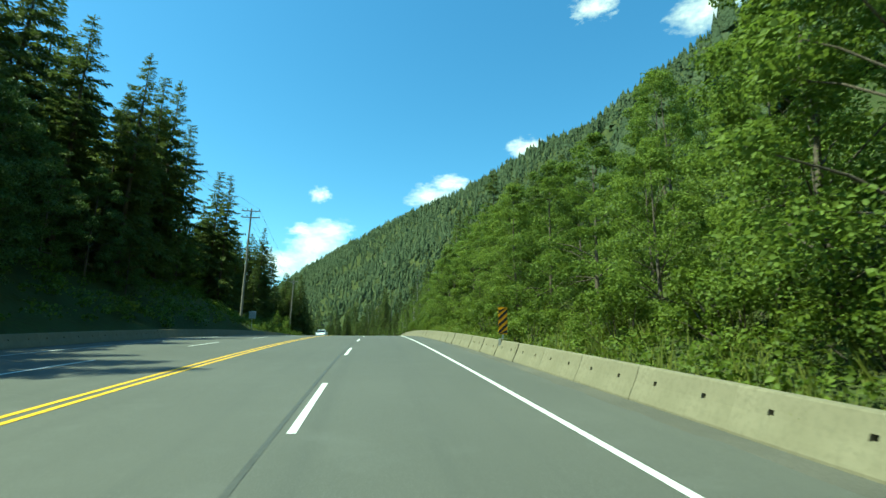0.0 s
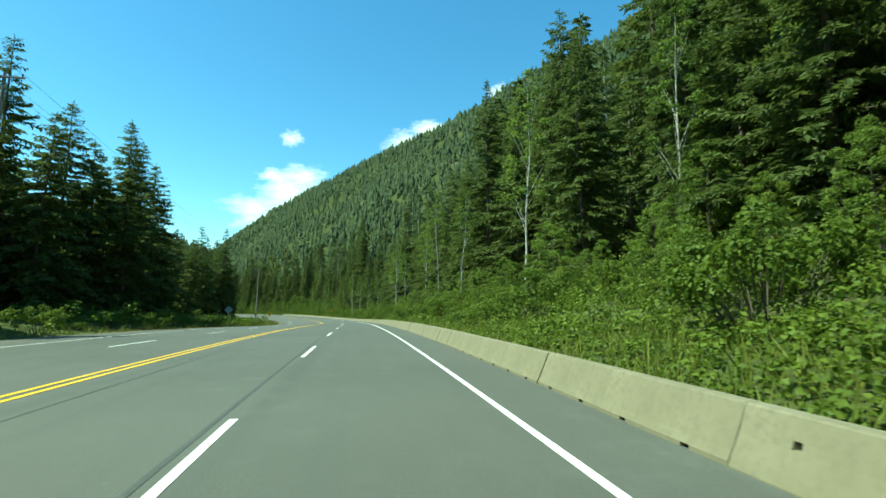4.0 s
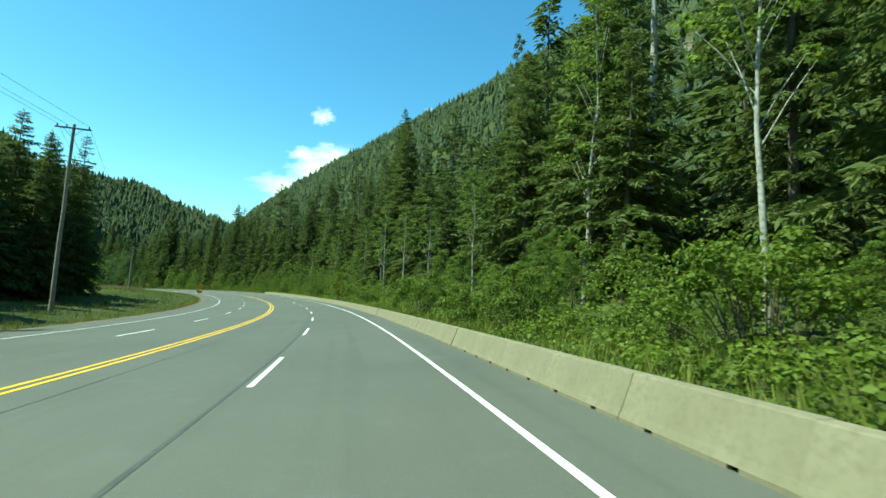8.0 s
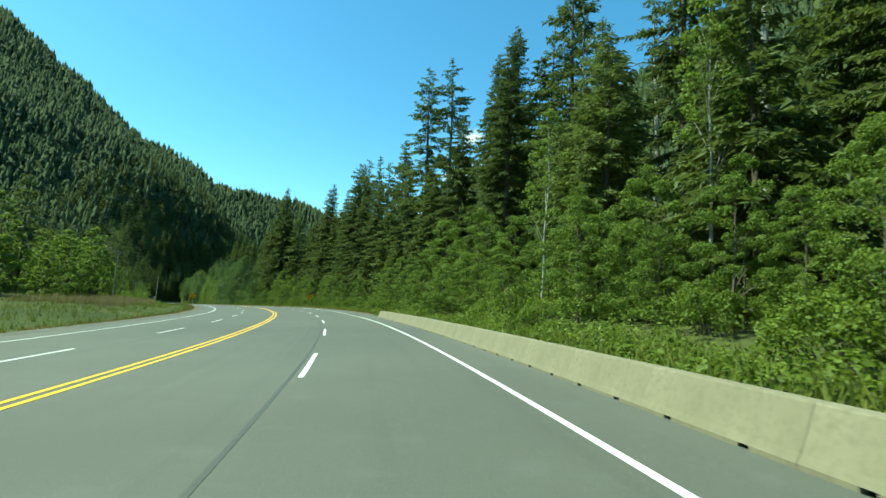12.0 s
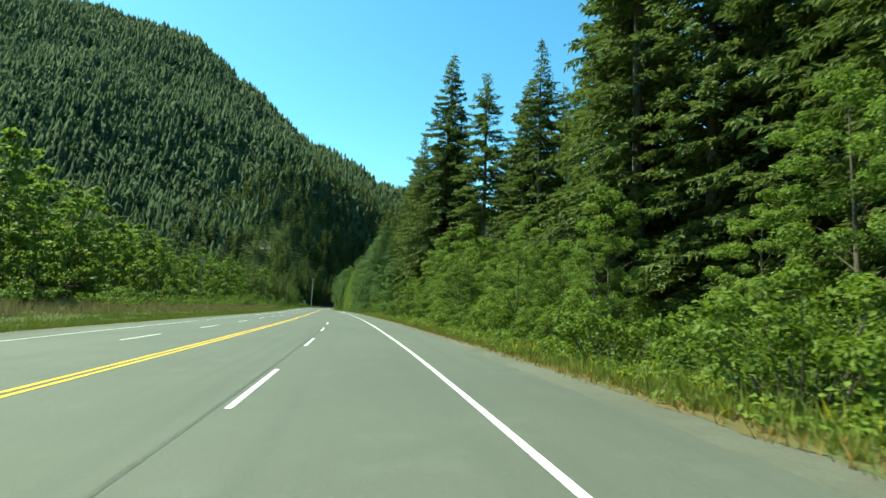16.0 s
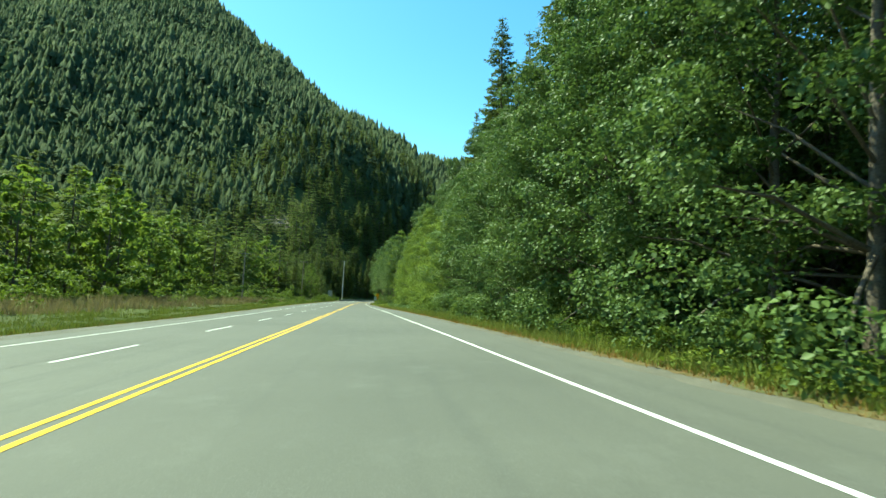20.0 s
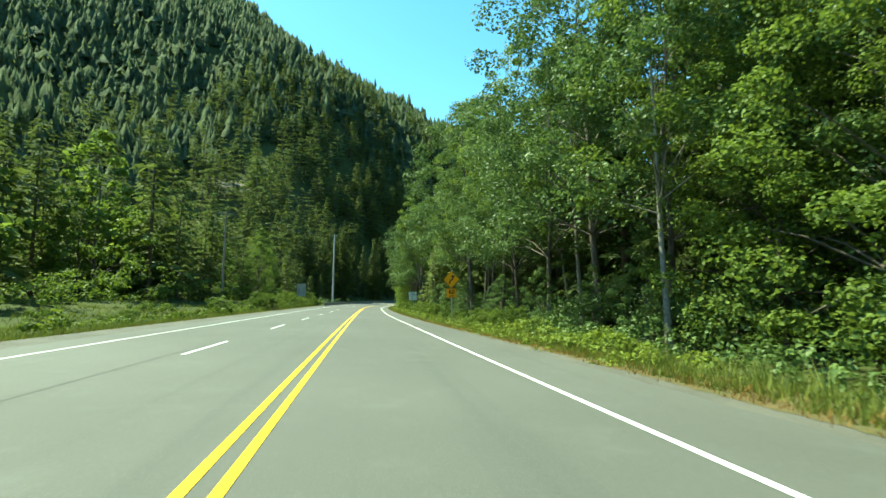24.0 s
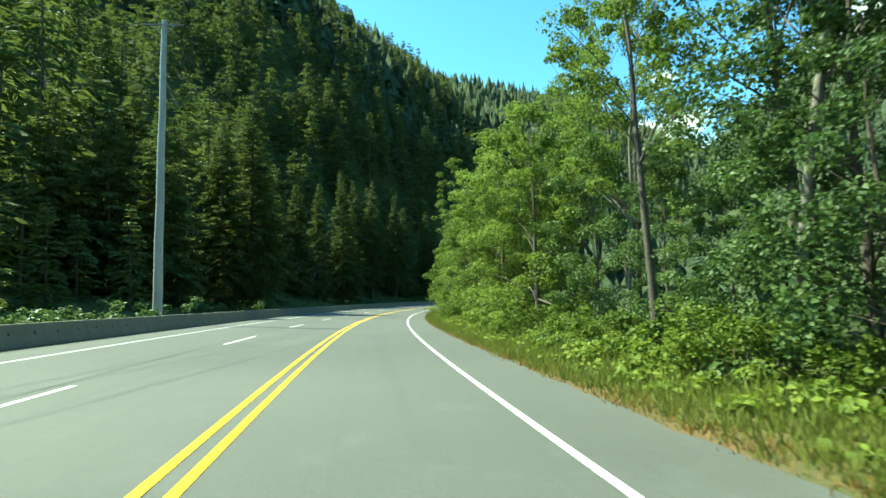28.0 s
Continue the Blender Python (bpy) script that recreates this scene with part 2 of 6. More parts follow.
def soil():
    """Ground: grass and moss near the road, forest floor and bare rock on the mountains, told apart by noise and steepness."""
    m, n, l, b = material("ground_cover", 0.95, 0, 0.1)
    big, fine, rocky = noise_tex(n, l, 0.05, 5), noise_tex(n, l, 2.5, 6), noise_tex(n, l, 0.012, 6, 0.65)
    col = ramp(n, l, big, [(0.35, (0.035, 0.052, 0.016)), (0.65, (0.075, 0.090, 0.028))])
    col = mixed(n, l, col, (0.05, 0.045, 0.025), ramp(n, l, fine, [(0.5, (0, 0, 0)), (0.75, (0.8, 0.8, 0.8))]))
    col = mixed(n, l, col, (0.09, 0.075, 0.035), ramp(n, l, noise_tex(n, l, 14, 5, 0.7), [(0.5, (0, 0, 0)), (0.7, (0.8, 0.8, 0.8))]))
    col = mixed(n, l, col, (0.20, 0.17, 0.14), ramp(n, l, rocky, [(0.60, (0, 0, 0)), (0.66, (0.8, 0.8, 0.8))]))
    l.new(col, b.inputs["Base Color"])
    bump(n, l, b, fine, 0.8, 0.15)
    return m


M["soil"] = soil()


# ---------------- building helpers ----------------
def mesh_of(name, verts, faces, mat, smooth=False):
    me = bpy.data.meshes.new(name)
    me.from_pydata([tuple(v) for v in verts], [], [tuple(f) for f in faces])
    me.materials.append(mat)
    if smooth:
        me.polygons.foreach_set("use_smooth", [True] * len(me.polygons))
    me.update()
    return me


def fast_mesh(name, verts, tris, mat):
    """A mesh of triangles from numpy arrays."""
    me = bpy.data.meshes.new(name)
    verts, tris = np.asarray(verts, dtype=np.float32), np.asarray(tris, dtype=np.int32)
    me.vertices.add(len(verts))
    me.vertices.foreach_set("co", verts.ravel())
    me.loops.add(tris.size)
    me.loops.foreach_set("vertex_index", tris.ravel())
    me.polygons.add(len(tris))
    me.polygons.foreach_set("loop_start", np.arange(0, tris.size, 3, dtype=np.int32))
    me.polygons.foreach_set("loop_total", np.full(len(tris), 3, dtype=np.int32))
    me.materials.append(mat)
    me.update(calc_edges=True)
    me.validate()
    return me


def part(name, data, mat=None, parent=None, label=""):
    """Links a bmesh or a mesh as ONE object, under parent where there is one."""
    if isinstance(data, bmesh.types.BMesh):
        me = bpy.data.meshes.new(name)
        data.to_mesh(me)
        data.free()
        me.materials.append(mat)
        data = me
    ob = new(name, data)
    if parent:
        ob.parent = parent
    if label:
        tagged(ob, label)
    return ob


def thing(name, label, category, group="", m=None):
    e = new(name)
    e.empty_display_size = 0.2
    tagged(e, label, category, group)
    if m is not None:
        e.matrix_world = m
    return e


def box(bm, x0, x1, y0, y1, z0, z1, bevel=0.0):
    r = bmesh.ops.create_cube(bm, size=1.0)
    for v in r["verts"]:
        v.co = Vector(((x0 + x1) / 2 + v.co.x * (x1 - x0), (y0 + y1) / 2 + v.co.y * (y1 - y0), (z0 + z1) / 2 + v.co.z * (z1 - z0)))
    if bevel:
        edges = list({e for v in r["verts"] for e in v.link_edges})
        bmesh.ops.bevel(bm, geom=edges, offset=bevel, segments=2, affect="EDGES", profile=0.7)


def tube(points, radii, sides=8):
    """Vertices and triangles of a tapered tube along points."""
    vs, ts = [], []
    for i, (p, r) in enumerate(zip(points, radii)):
        p = np.array(p, float)
        a, b = np.array(points[max(i - 1, 0)], float), np.array(points[min(i + 1, len(points) - 1)], float)
        d = (b - a) / (np.linalg.norm(b - a) + 1e-9)
        side = np.cross(d, (0.0, 0.0, 1.0) if abs(d[2]) < 0.9 else (1.0, 0.0, 0.0))
        side /= np.linalg.norm(side)
        up = np.cross(side, d)
        for k in range(sides):
            w = 2 * math.pi * k / sides
            vs.append(p + r * (math.cos(w) * side + math.sin(w) * up))
    for i in range(len(points) - 1):
        for k in range(sides):
            a, b = i * sides + k, i * sides + (k + 1) % sides
            ts += [(a, b, b + sides), (a, b + sides, a + sides)]
    return np.array(vs), np.array(ts)


def joined(pieces):
    vs, ts, n = [], [], 0
    for v, t in pieces:
        vs.append(v)
        ts.append(np.asarray(t) + n)
        n += len(v)
    return np.concatenate(vs), np.concatenate(ts)


# ---------------- the road's line ----------------
DS = 0.5
RS = np.arange(-60, 1000.01, DS)


def by_station(table, s):
    return np.interp(s, [p[0] for p in table], [p[1] for p in table])


RH = np.radians(by_station(HEADING_NEAR + HEADING_FAR, RS))
RG = np.tan(np.radians(by_station(GRADE, RS)))
RX = np.concatenate([[0], np.cumsum(-np.sin(RH[:-1]) * DS)])
RY = np.concatenate([[0], np.cumsum(np.cos(RH[:-1]) * DS)])
RZ = np.concatenate([[0], np.cumsum(RG[:-1] * DS)])
ZERO = int(round(60 / DS))
RX, RY, RZ = RX - RX[ZERO], RY - RY[ZERO], RZ - RZ[ZERO]
RB = np.sin(np.radians(by_station(BANK, RS)))


def at(s, u, h=0.0):
    """The point at station s, u metres to the right of the yellow line and h above the road's plane."""
    x, y, z, a, b = (np.interp(s, RS, q) for q in (RX, RY, RZ, RH, RB))
    return Vector((x + u * math.cos(a), y + u * math.sin(a), z - u * b + h))


def heading(s):
    return math.degrees(np.interp(s, RS, RH))


def right_line(s):
    return float(by_station(RIGHT_LINE, s))


# profile tables beside the road: station, slope
RIGHT_SLOPE = [(-60, 0.55), (80, 0.50), (127, 0.22), (330, 0.14), (400, 0.04), (1000, 0.0)]
LEFT_SLOPE = [(-60, 0.66), (62, 0.62), (92, 0.30), (122, 0.10), (215, 0.03), (640, 0.02), (705, 0.10), (1000, 0.30)]
LEFT_STEEP = [(-60, 1.7), (420, 1.3), (640, 1.2), (690, 0.8), (790, 0.8), (870, 1.5), (1000, 1.7)]     # steepest rise of the left hillside
RIDGES = (   # points of each crest, and how steeply it falls away
    ([(-700, 1700, 110), (-313, 1435, 145), (-115, 1235, 236), (43, 1121, 304), (185, 832, 300), (262, 665, 318), (300, 580, 308), (385, 438, 362), (430, 300, 378), (440, 100, 390), (440, -400, 390)], 1.0),
    ([(-1075, 689, 480), (-799, 834, 396), (-675, 864, 307), (-599, 886, 236), (-525, 924, 180), (-475, 954, 153), (-440, 989, 153), (-390, 1044, 151), (-405, 1149, 159), (-262, 1159, 104), (-122, 1289, 100)], 0.80),
    ([(-280, -300, 60), (-260, 60, 52), (-300, 250, 46)], 0.4),
)


def ground_height(x, y):
    """Height of the land at arrays x, y."""
    x, y = np.asarray(x, float), np.asarray(y, float)
    out = np.empty_like(x)
    px, py, ph, pz, pb, ps = (q[::4] for q in (RX, RY, RH, RZ, RB, RS))
    for i in range(0, len(x), 4000):
        xs, ys = x[i:i + 4000], y[i:i + 4000]
        d2 = (xs[:, None] - px) ** 2 + (ys[:, None] - py) ** 2
        k = d2.argmin(1)
        dist = np.sqrt(d2[np.arange(len(xs)), k])
        side = (xs - px[k]) * np.cos(ph[k]) + (ys - py[k]) * np.sin(ph[k])
        u = np.where(side > 0, dist, -dist)
        s = ps[k]
        line = by_station(RIGHT_LINE, s)
        edge_r, edge_l = line + 2.6, 9.6
        near = np.clip(u, -edge_l, edge_r)
        z = pz[k] - near * pb[k] - 0.10
        z = np.where((u > -8.4) & (u < line + 1.2), z - 0.45, z)
        r, q = np.maximum(u - edge_r, 0), np.maximum(-u - edge_l, 0)
        rs, ls = by_station(RIGHT_SLOPE, s), by_station(LEFT_SLOPE, s)
        rise = np.where(u > 0, rs * np.minimum(r, 30) + 0.6 * rs * np.clip(r - 30, 0, 200), ls * np.minimum(q, 22) + 0.5 * ls * np.clip(q - 22, 0, 120))
        dip = -0.25 * np.exp(-((np.where(u > 0, r, q) - 3.0) / 1.2) ** 2)
        lump = (np.sin(xs * 0.31 + 1.3 * np.sin(ys * 0.17)) * np.cos(ys * 0.27 + 0.8)) * 0.35 * np.clip((np.abs(u) - 11) / 12, 0, 1)
        z = z + rise + dip + lump
        far = np.full_like(z, -1e9)
        wob = 9 * np.sin(xs * 0.021 + 2 * np.sin(ys * 0.013)) + 7 * np.sin(ys * 0.033 + xs * 0.011) + 3 * np.sin(xs * 0.09) * np.sin(ys * 0.083)
        for k_ridge, (pts, fall) in enumerate(RIDGES):
            away = 1.5 * np.maximum(u, 0) if k_ridge else 0.0
            for (ax, ay, az), (bx, by, bz) in zip(pts, pts[1:]):
                L2 = (bx - ax) ** 2 + (by - ay) ** 2
                t = np.clip(((xs - ax) * (bx - ax) + (ys - ay) * (by - ay)) / L2, 0, 1)
                dd = np.hypot(xs - ax - t * (bx - ax), ys - ay - t * (by - ay))
                far = np.maximum(far, az + t * (bz - az) - fall * np.sqrt(dd * dd + 400) + fall * 20 + wob * np.clip(dd / 150, 0.0, 1) - away)
        keep = np.clip((np.abs(u) - 16) / 25, 0, 1)
        far = np.minimum(far, z + np.where(u > 0, 1.1, by_station(LEFT_STEEP, s)) * np.maximum(np.abs(u) - 16, 0))
        out[i:i + 4000] = np.where(far > z, z + (far - z) * keep, z)
    return out


def ground_at(s, u):
    p = at(s, u)
    return Vector((p.x, p.y, float(ground_height([p.x], [p.y])[0])))


# ---------------- the land ----------------
def spaced(lo, hi, step, far_lo, far_hi, grow=1.16):
    mid = list(np.arange(lo, hi, step))
    a, st, down = lo, step, []
    while a > far_lo:
        st = min(st * grow, 260)
        a -= st
        down.append(a)
    b, st, up = mid[-1], step, []
    while b < far_hi:
        st = min(st * grow, 260)
        b += st
        up.append(b)
    return np.array(down[::-1] + mid + up)


def land():
    gx, gy = spaced(-390, 70, 3.0, -3500, 3500), spaced(-40, 800, 3.0, -1500, 4500)
    gx = np.unique(np.concatenate([gx, np.arange(-24.0, 33.0, 1.0)]))     # finer across the cut slopes
    xx, yy = np.meshgrid(gx, gy)
    zz = ground_height(xx.ravel(), yy.ravel())
    vs = np.stack([xx.ravel(), yy.ravel(), zz], 1)
    nx, ny = len(gx), len(gy)
    i = (np.arange(ny - 1)[:, None] * nx + np.arange(nx - 1)).ravel()
    tris = np.concatenate([np.stack([i, i + 1, i + nx + 1], 1), np.stack([i, i + nx + 1, i + nx], 1)])
    me = fast_mesh("ground", vs, tris, M["soil"])
    me.polygons.foreach_set("use_smooth", [True] * len(me.polygons))
    tagged(new("ground", me), "grassy and mossy valley floor rising into mountains", "ground", kind="structure")


land()


def ribbon(name, s0, s1, u0, u1, mat, h, step=1.0, thick=0.0, parent=None, across=1):
    """A strip along the road between two offsets (numbers or functions of the station)."""
    n = max(2, int(math.ceil((s1 - s0) / step)) + 1)
    ss = np.linspace(s0, s1, n)
    vs, fs, uv = [], [], []
    for s in ss:
        a, b = (u0(s) if callable(u0) else u0), (u1(s) if callable(u1) else u1)
        for k in range(across + 1):
            u = a + (b - a) * k / across
            vs.append(at(s, u, h))
            uv.append((u, s))
    w = across + 1
    for i in range(n - 1):
        for k in range(across):
            p = i * w + k
            fs.append((p, p + 1, p + w + 1, p + w))
    if thick:
        base = len(vs)
        for i in range(n):
            vs += [vs[i * w] - Vector((0, 0, thick)), vs[i * w + across] - Vector((0, 0, thick))]
        for i in range(n - 1):
            fs += [(i * w, (i + 1) * w, base + 2 * i + 2, base + 2 * i), (i * w + across, base + 2 * i + 1, base + 2 * i + 3, (i + 1) * w + across)]
    me = mesh_of(name, vs, fs, mat)
    lay = me.uv_layers.new(name="uv")
    lay.data.foreach_set("uv", [c for lp in me.loops for c in uv[min(lp.vertex_index, len(uv) - 1)]])
    return part(name, me, parent=parent)


SEALED = [(-60, 1.3), (330, 1.3), (365, 1.9), (640, 1.9), (700, 1.5), (1000, 1.5)]     # width of the paved shoulder


def uneven(s, size, k=0.0):
    return size * (math.sin(1.3 * s + k) + 0.8 * math.sin(3.7 * s + 1 + 2 * k) + 0.6 * math.sin(8.9 * s + 2 + k)) / 2.4


def sealed_edge(s):
    return right_line(s) + float(by_station(SEALED, s))


road = ribbon("road", -60, 960, -8.3, lambda s: sealed_edge(s) + uneven(2.3 * s, 0.06) + uneven(0.4 * s, 0.06), M["asphalt"], 0.0, 0.4, 0.5, across=6)
tagged(road, "grey weathered asphalt four-lane highway with a sealed lane joint", "road", kind="structure")


for nm, end, a, b in (("gravel_shoulder", 664, lambda s: sealed_edge(s) - 0.4, lambda s: right_line(s) + 3.0), ("gravel_shoulder", 960, -9.9, -8.0)):
    sh = ribbon(nm, -60, end, a, b, M["gravel"], -0.014, 0.5, across=2)
    tagged(sh, "narrow gravel shoulder beside the asphalt", "shoulder", kind="structure")

VERGE_IN = [(345, 0.75), (520, 0.6), (630, 0.45), (655, -0.4), (940, -0.4)]
verge = ribbon("verge", 345, 940, lambda s: sealed_edge(s) + float(by_station(VERGE_IN, s)) + uneven(3.1 * s, 0.09, 1.0) + uneven(s, 0.05), lambda s: right_line(s) + 3.6 + uneven(s, 0.3, 2.0), M["dry_mat"], -0.009, 0.2, across=3)
tagged(verge, "strip of orange-brown dry grass along the shoulder", "verge", kind="structure")

DASH_ENDS = [(0, 6.0), (7, 86.5), (15, 181.0), (19, 227.5), (27, 317.0), (32, 372.0), (35, 405.5), (38, 437.5)]

LEFT_DASH_ENDS = [(0, 149.5), (3, 184), (6, 217), (8, 240.5), (14, 308.5), (20, 375.5), (24, 419), (29, 472.5), (32, 506.5), (37, 559), (41, 605.5), (44, 640.5), (46, 664), (48, 690.5), (49, 705.5), (50, 718), (51, 732.8), (52, 745.5)]


def lines():
    for nm, u in (("yellow_line", -0.135), ("yellow_line", 0.135)):
        ribbon(nm, -60, 900, u - 0.055, u + 0.055, M["yellow_paint"], 0.006, 2.0, parent=road)
    ribbon("edge_line", -60, 900, lambda s: right_line(s) - 0.052, lambda s: right_line(s) + 0.052, M["white_paint"], 0.006, 1.5, parent=road)
    ribbon("edge_line", -60, 900, -6.87, -6.77, M["white_paint"], 0.006, 2.0, parent=road)
    for k in range(-4, 39):
        s = 6.0 + 11.5 * k if k < 0 else float(by_station(DASH_ENDS, k))
        ribbon("lane_dash", s, s + 4.2, 3.55, 3.655, M["white_paint"], 0.006, 1.0, parent=road)
    for k in range(-17, 66):
        s = 149.5 + 11.5 * k if k < 0 else 745.5 + 11.5 * (k - 52) if k > 52 else float(by_station(LEFT_DASH_ENDS, k))
        ribbon("lane_dash", s, s + 4.2, -3.36, -3.25, M["white_paint"], 0.006, 1.0, parent=road)
    ribbon("sealed_joint", -60, 455, 3.385, 3.45, M["tar"], 0.004, 1.5, parent=road)
    ribbon("sealed_joint", 50, 240, 0.95, 0.985, M["tar"], 0.004, 1.5, parent=road)
    ribbon("sealed_joint", 455, 800, -3.62, -3.59, M["tar"], 0.004, 1.5, parent=road)


lines()


# ---------------- concrete barrier ----------------
def barrier_mesh(name, low_slots):
    """A safety-shape unit 2.28 m long with two recessed slots in its road face."""
    L, w = 2.297, 0.065 if low_slots else 0.042
    front = [(-0.30, 0.0), (-0.295, 0.07), (-0.25, 0.17), (-0.20, 0.27), (-0.172, 0.33), (-0.145, 0.40), (-0.085, 0.57), (-0.07, 0.585)]
    if low_slots:
        front = [(-0.30, 0.0), (-0.295, 0.10), (-0.25, 0.18), (-0.17, 0.36), (-0.085, 0.57), (-0.07, 0.585)]
    back = [(0.07, 0.585), (0.085, 0.57), (0.13, 0.27), (0.30, 0.07), (0.30, 0.0)]
    hole = 0 if low_slots else 4
    prof = front + back
    ends = [0.0, 0.006, L * 0.25 - w, L * 0.25 + w, L * 0.75 - w, L * 0.75 + w, L - 0.006, L]
    bm = bmesh.new()
    grid = []
    for j, y in enumerate(ends):
        k = 0.995 if j in (0, len(ends) - 1) else 1.0
        grid.append([bm.verts.new((u * k, y - L / 2, z if z < 0.5 else z - (0.004 if k < 1 else 0))) for u, z in prof])
    dark = []
    for j in range(len(ends) - 1):
        for i in range(len(prof) - 1):
            q = (grid[j][i], grid[j + 1][i], grid[j + 1][i + 1], grid[j][i + 1])
            if i == hole and j in (2, 4):
                inner = [bm.verts.new(v.co + Vector((0.09, 0, 0))) for v in q]
                for a in range(4):
                    bm.faces.new((q[a], q[(a + 1) % 4], inner[(a + 1) % 4], inner[a]))
                dark.append(bm.faces.new(inner))
            else:
                bm.faces.new(q)
    bm.faces.new(grid[0])
    bm.faces.new(grid[-1][::-1])
    bmesh.ops.recalc_face_normals(bm, faces=bm.faces)
    centres = [f.calc_center_median() for f in dark]
    me = bpy.data.meshes.new(name)
    bm.to_mesh(me)
    bm.free()
    me.materials.append(M["concrete"])
    return me, centres


def slot_shade_mesh(low):
    """A thin dark plate added at the back of a slot, standing in for its shade."""
    bm = bmesh.new()
    w = 0.058 if low else 0.036
    box(bm, -0.012, -0.004, -w, w, -0.03 if not low else -0.045, 0.03 if not low else 0.045, 0.003)
    me = bpy.data.meshes.new("slot")
    bm.to_mesh(me)
    bm.free()
    me.materials.append(M["hole"])
    return me


def along(s, u, h=0.0, turn=0.0):
    p = at(s, u, h)
    g = math.degrees(math.atan(np.interp(s, RS, RG)))
    q = -1 if turn > 90 else 1
    return pose(p.x, p.y, p.z, q * g, q * math.degrees(math.asin(np.interp(s, RS, RB))), heading(s) + turn)


BARRIER_U = [(-60, 9.1), (12, 9.0), (72, 8.45), (1000, 8.5)]
mid_slots, low_slots = barrier_mesh("concrete_barrier", False), barrier_mesh("concrete_barrier", True)
slots = (slot_shade_mesh(False), slot_shade_mesh(True))


def barriers():
    for s0, s1, side in ((-38, 339, 1), (-30, 99, -1), (730, 860, -1)):
        for i in range(int((s1 - s0) / 2.3)):
            s = s0 + 2.3 * i + 1.15
            u = float(by_station(BARRIER_U, s)) if side > 0 else -9.3
            low = s >= 100 and side > 0
            unit, centres = low_slots if low else mid_slots
            b = part("concrete_barrier", unit)
            b.matrix_world = along(s, u, -0.055, (0 if side > 0 else 180) + random.uniform(-0.3, 0.3)) @ pose(random.uniform(-0.008, 0.008), 0, 0) @ Matrix.Diagonal((1, (at(s + 1.15, u) - at(s - 1.15, u)).length / 2.3, 1.35 if s > 700 else 1, 1))
            tagged(b, "weathered tan concrete road barrier unit with dark slots", "barrier", "barrier along the highway")
            for c in centres:
                part("slot", slots[low], parent=b).location = c


barriers()


# ---------------- trees ----------------
def blades(rng, base, out, width, droop, fold=0.25):
    """Leaves as pairs of triangles: base points, outward vectors, widths; each a small folded blade."""
    n = len(base)
    d = out / (np.linalg.norm(out, axis=1, keepdims=True) + 1e-9)
    r = rng.normal(size=(n, 3))
    side = np.cross(d, r)
    side /= np.linalg.norm(side, axis=1, keepdims=True) + 1e-9
    up = np.cross(side, d)
    mid = base + out * 0.45 + up * (fold * width)[:, None] * 0.4
    tip = base + out + np.array([0, 0, -1.0]) * droop[:, None]
    a, b = mid + side * width[:, None] * 0.5, mid - side * width[:, None] * 0.5
    vs = np.stack([base, a, tip, b], 1).reshape(-1, 3)
    k = np.arange(n)[:, None] * 4
    ts = np.concatenate([k + np.array([[0, 1, 2]]), k + np.array([[0, 2, 3]])])
    return vs, ts


def sprays(rng, base, out, width, droop, roll=0.85):
    """Twigs as narrow flat blades whose faces look up, a little rolled and bent down at the tip."""
    d = out / (np.linalg.norm(out, axis=1, keepdims=True) + 1e-9)
    side = np.cross(d, np.array([0.0, 0.0, 1.0]) + rng.normal(0, roll, (len(base), 3)))
    side /= np.linalg.norm(side, axis=1, keepdims=True) + 1e-9
    mid = base + out * 0.42
    tip = base + out + np.array([0, 0, -1.0]) * droop[:, None]
    vs = np.stack([base, mid + side * width[:, None] * 0.5, tip, mid - side * width[:, None] * 0.5], 1).reshape(-1, 3)
    k = np.arange(len(base))[:, None] * 4
    return vs, np.concatenate([k + np.array([[0, 1, 2]]), k + np.array([[0, 2, 3]])])


def leaves_on(rng, p, normal, size, aspect=0.78):
    """Leaves as folded diamonds at points p whose faces look along normal."""
    n = normal / (np.linalg.norm(normal, axis=1, keepdims=True) + 1e-9)
    t = np.cross(n, rng.normal(size=(len(p), 3)))
    t /= np.linalg.norm(t, axis=1, keepdims=True) + 1e-9
    b = np.cross(n, t)
    t, b = t * (size * 0.5)[:, None], b * (size * 0.5 * aspect)[:, None]
    lift = n * (size * 0.10)[:, None]
    vs = np.stack([p - t, p + b * 0.95 - t * 0.12 + lift, p + t - lift, p - b * 0.95 - t * 0.12 + lift], 1).reshape(-1, 3)
    k = np.arange(len(p))[:, None] * 4
    return vs, np.concatenate([k + np.array([[0, 1, 2]]), k + np.array([[0, 2, 3]])])


def clump_leaves(rng, centre, radius, per, flat=0.62, face=0.5):
    """Points and face directions of leaves on the uneven upper shells of leaf clumps."""
    n = len(centre)
    d = rng.normal(size=(n * per, 3)) + np.array([0, 0, 0.35])
    d /= np.linalg.norm(d, axis=1, keepdims=True)
    dent = 1 + 0.22 * np.sin(d[:, 0] * 5 + np.repeat(rng.uniform(0, 6.28, n), per)) * np.cos(d[:, 1] * 4 + np.repeat(rng.uniform(0, 6.28, n), per))
    r = np.repeat(radius, per) * dent * (1 - 0.55 * rng.random(n * per) ** 2.2)
    p = np.repeat(centre, per, 0) + d * r[:, None] * np.array([1, 1, flat])
    return p, d * np.array([1, 1, 1 / flat]) * 0.7 + np.array([0, 0, 0.35]) + rng.normal(0, face, (n * per, 3))


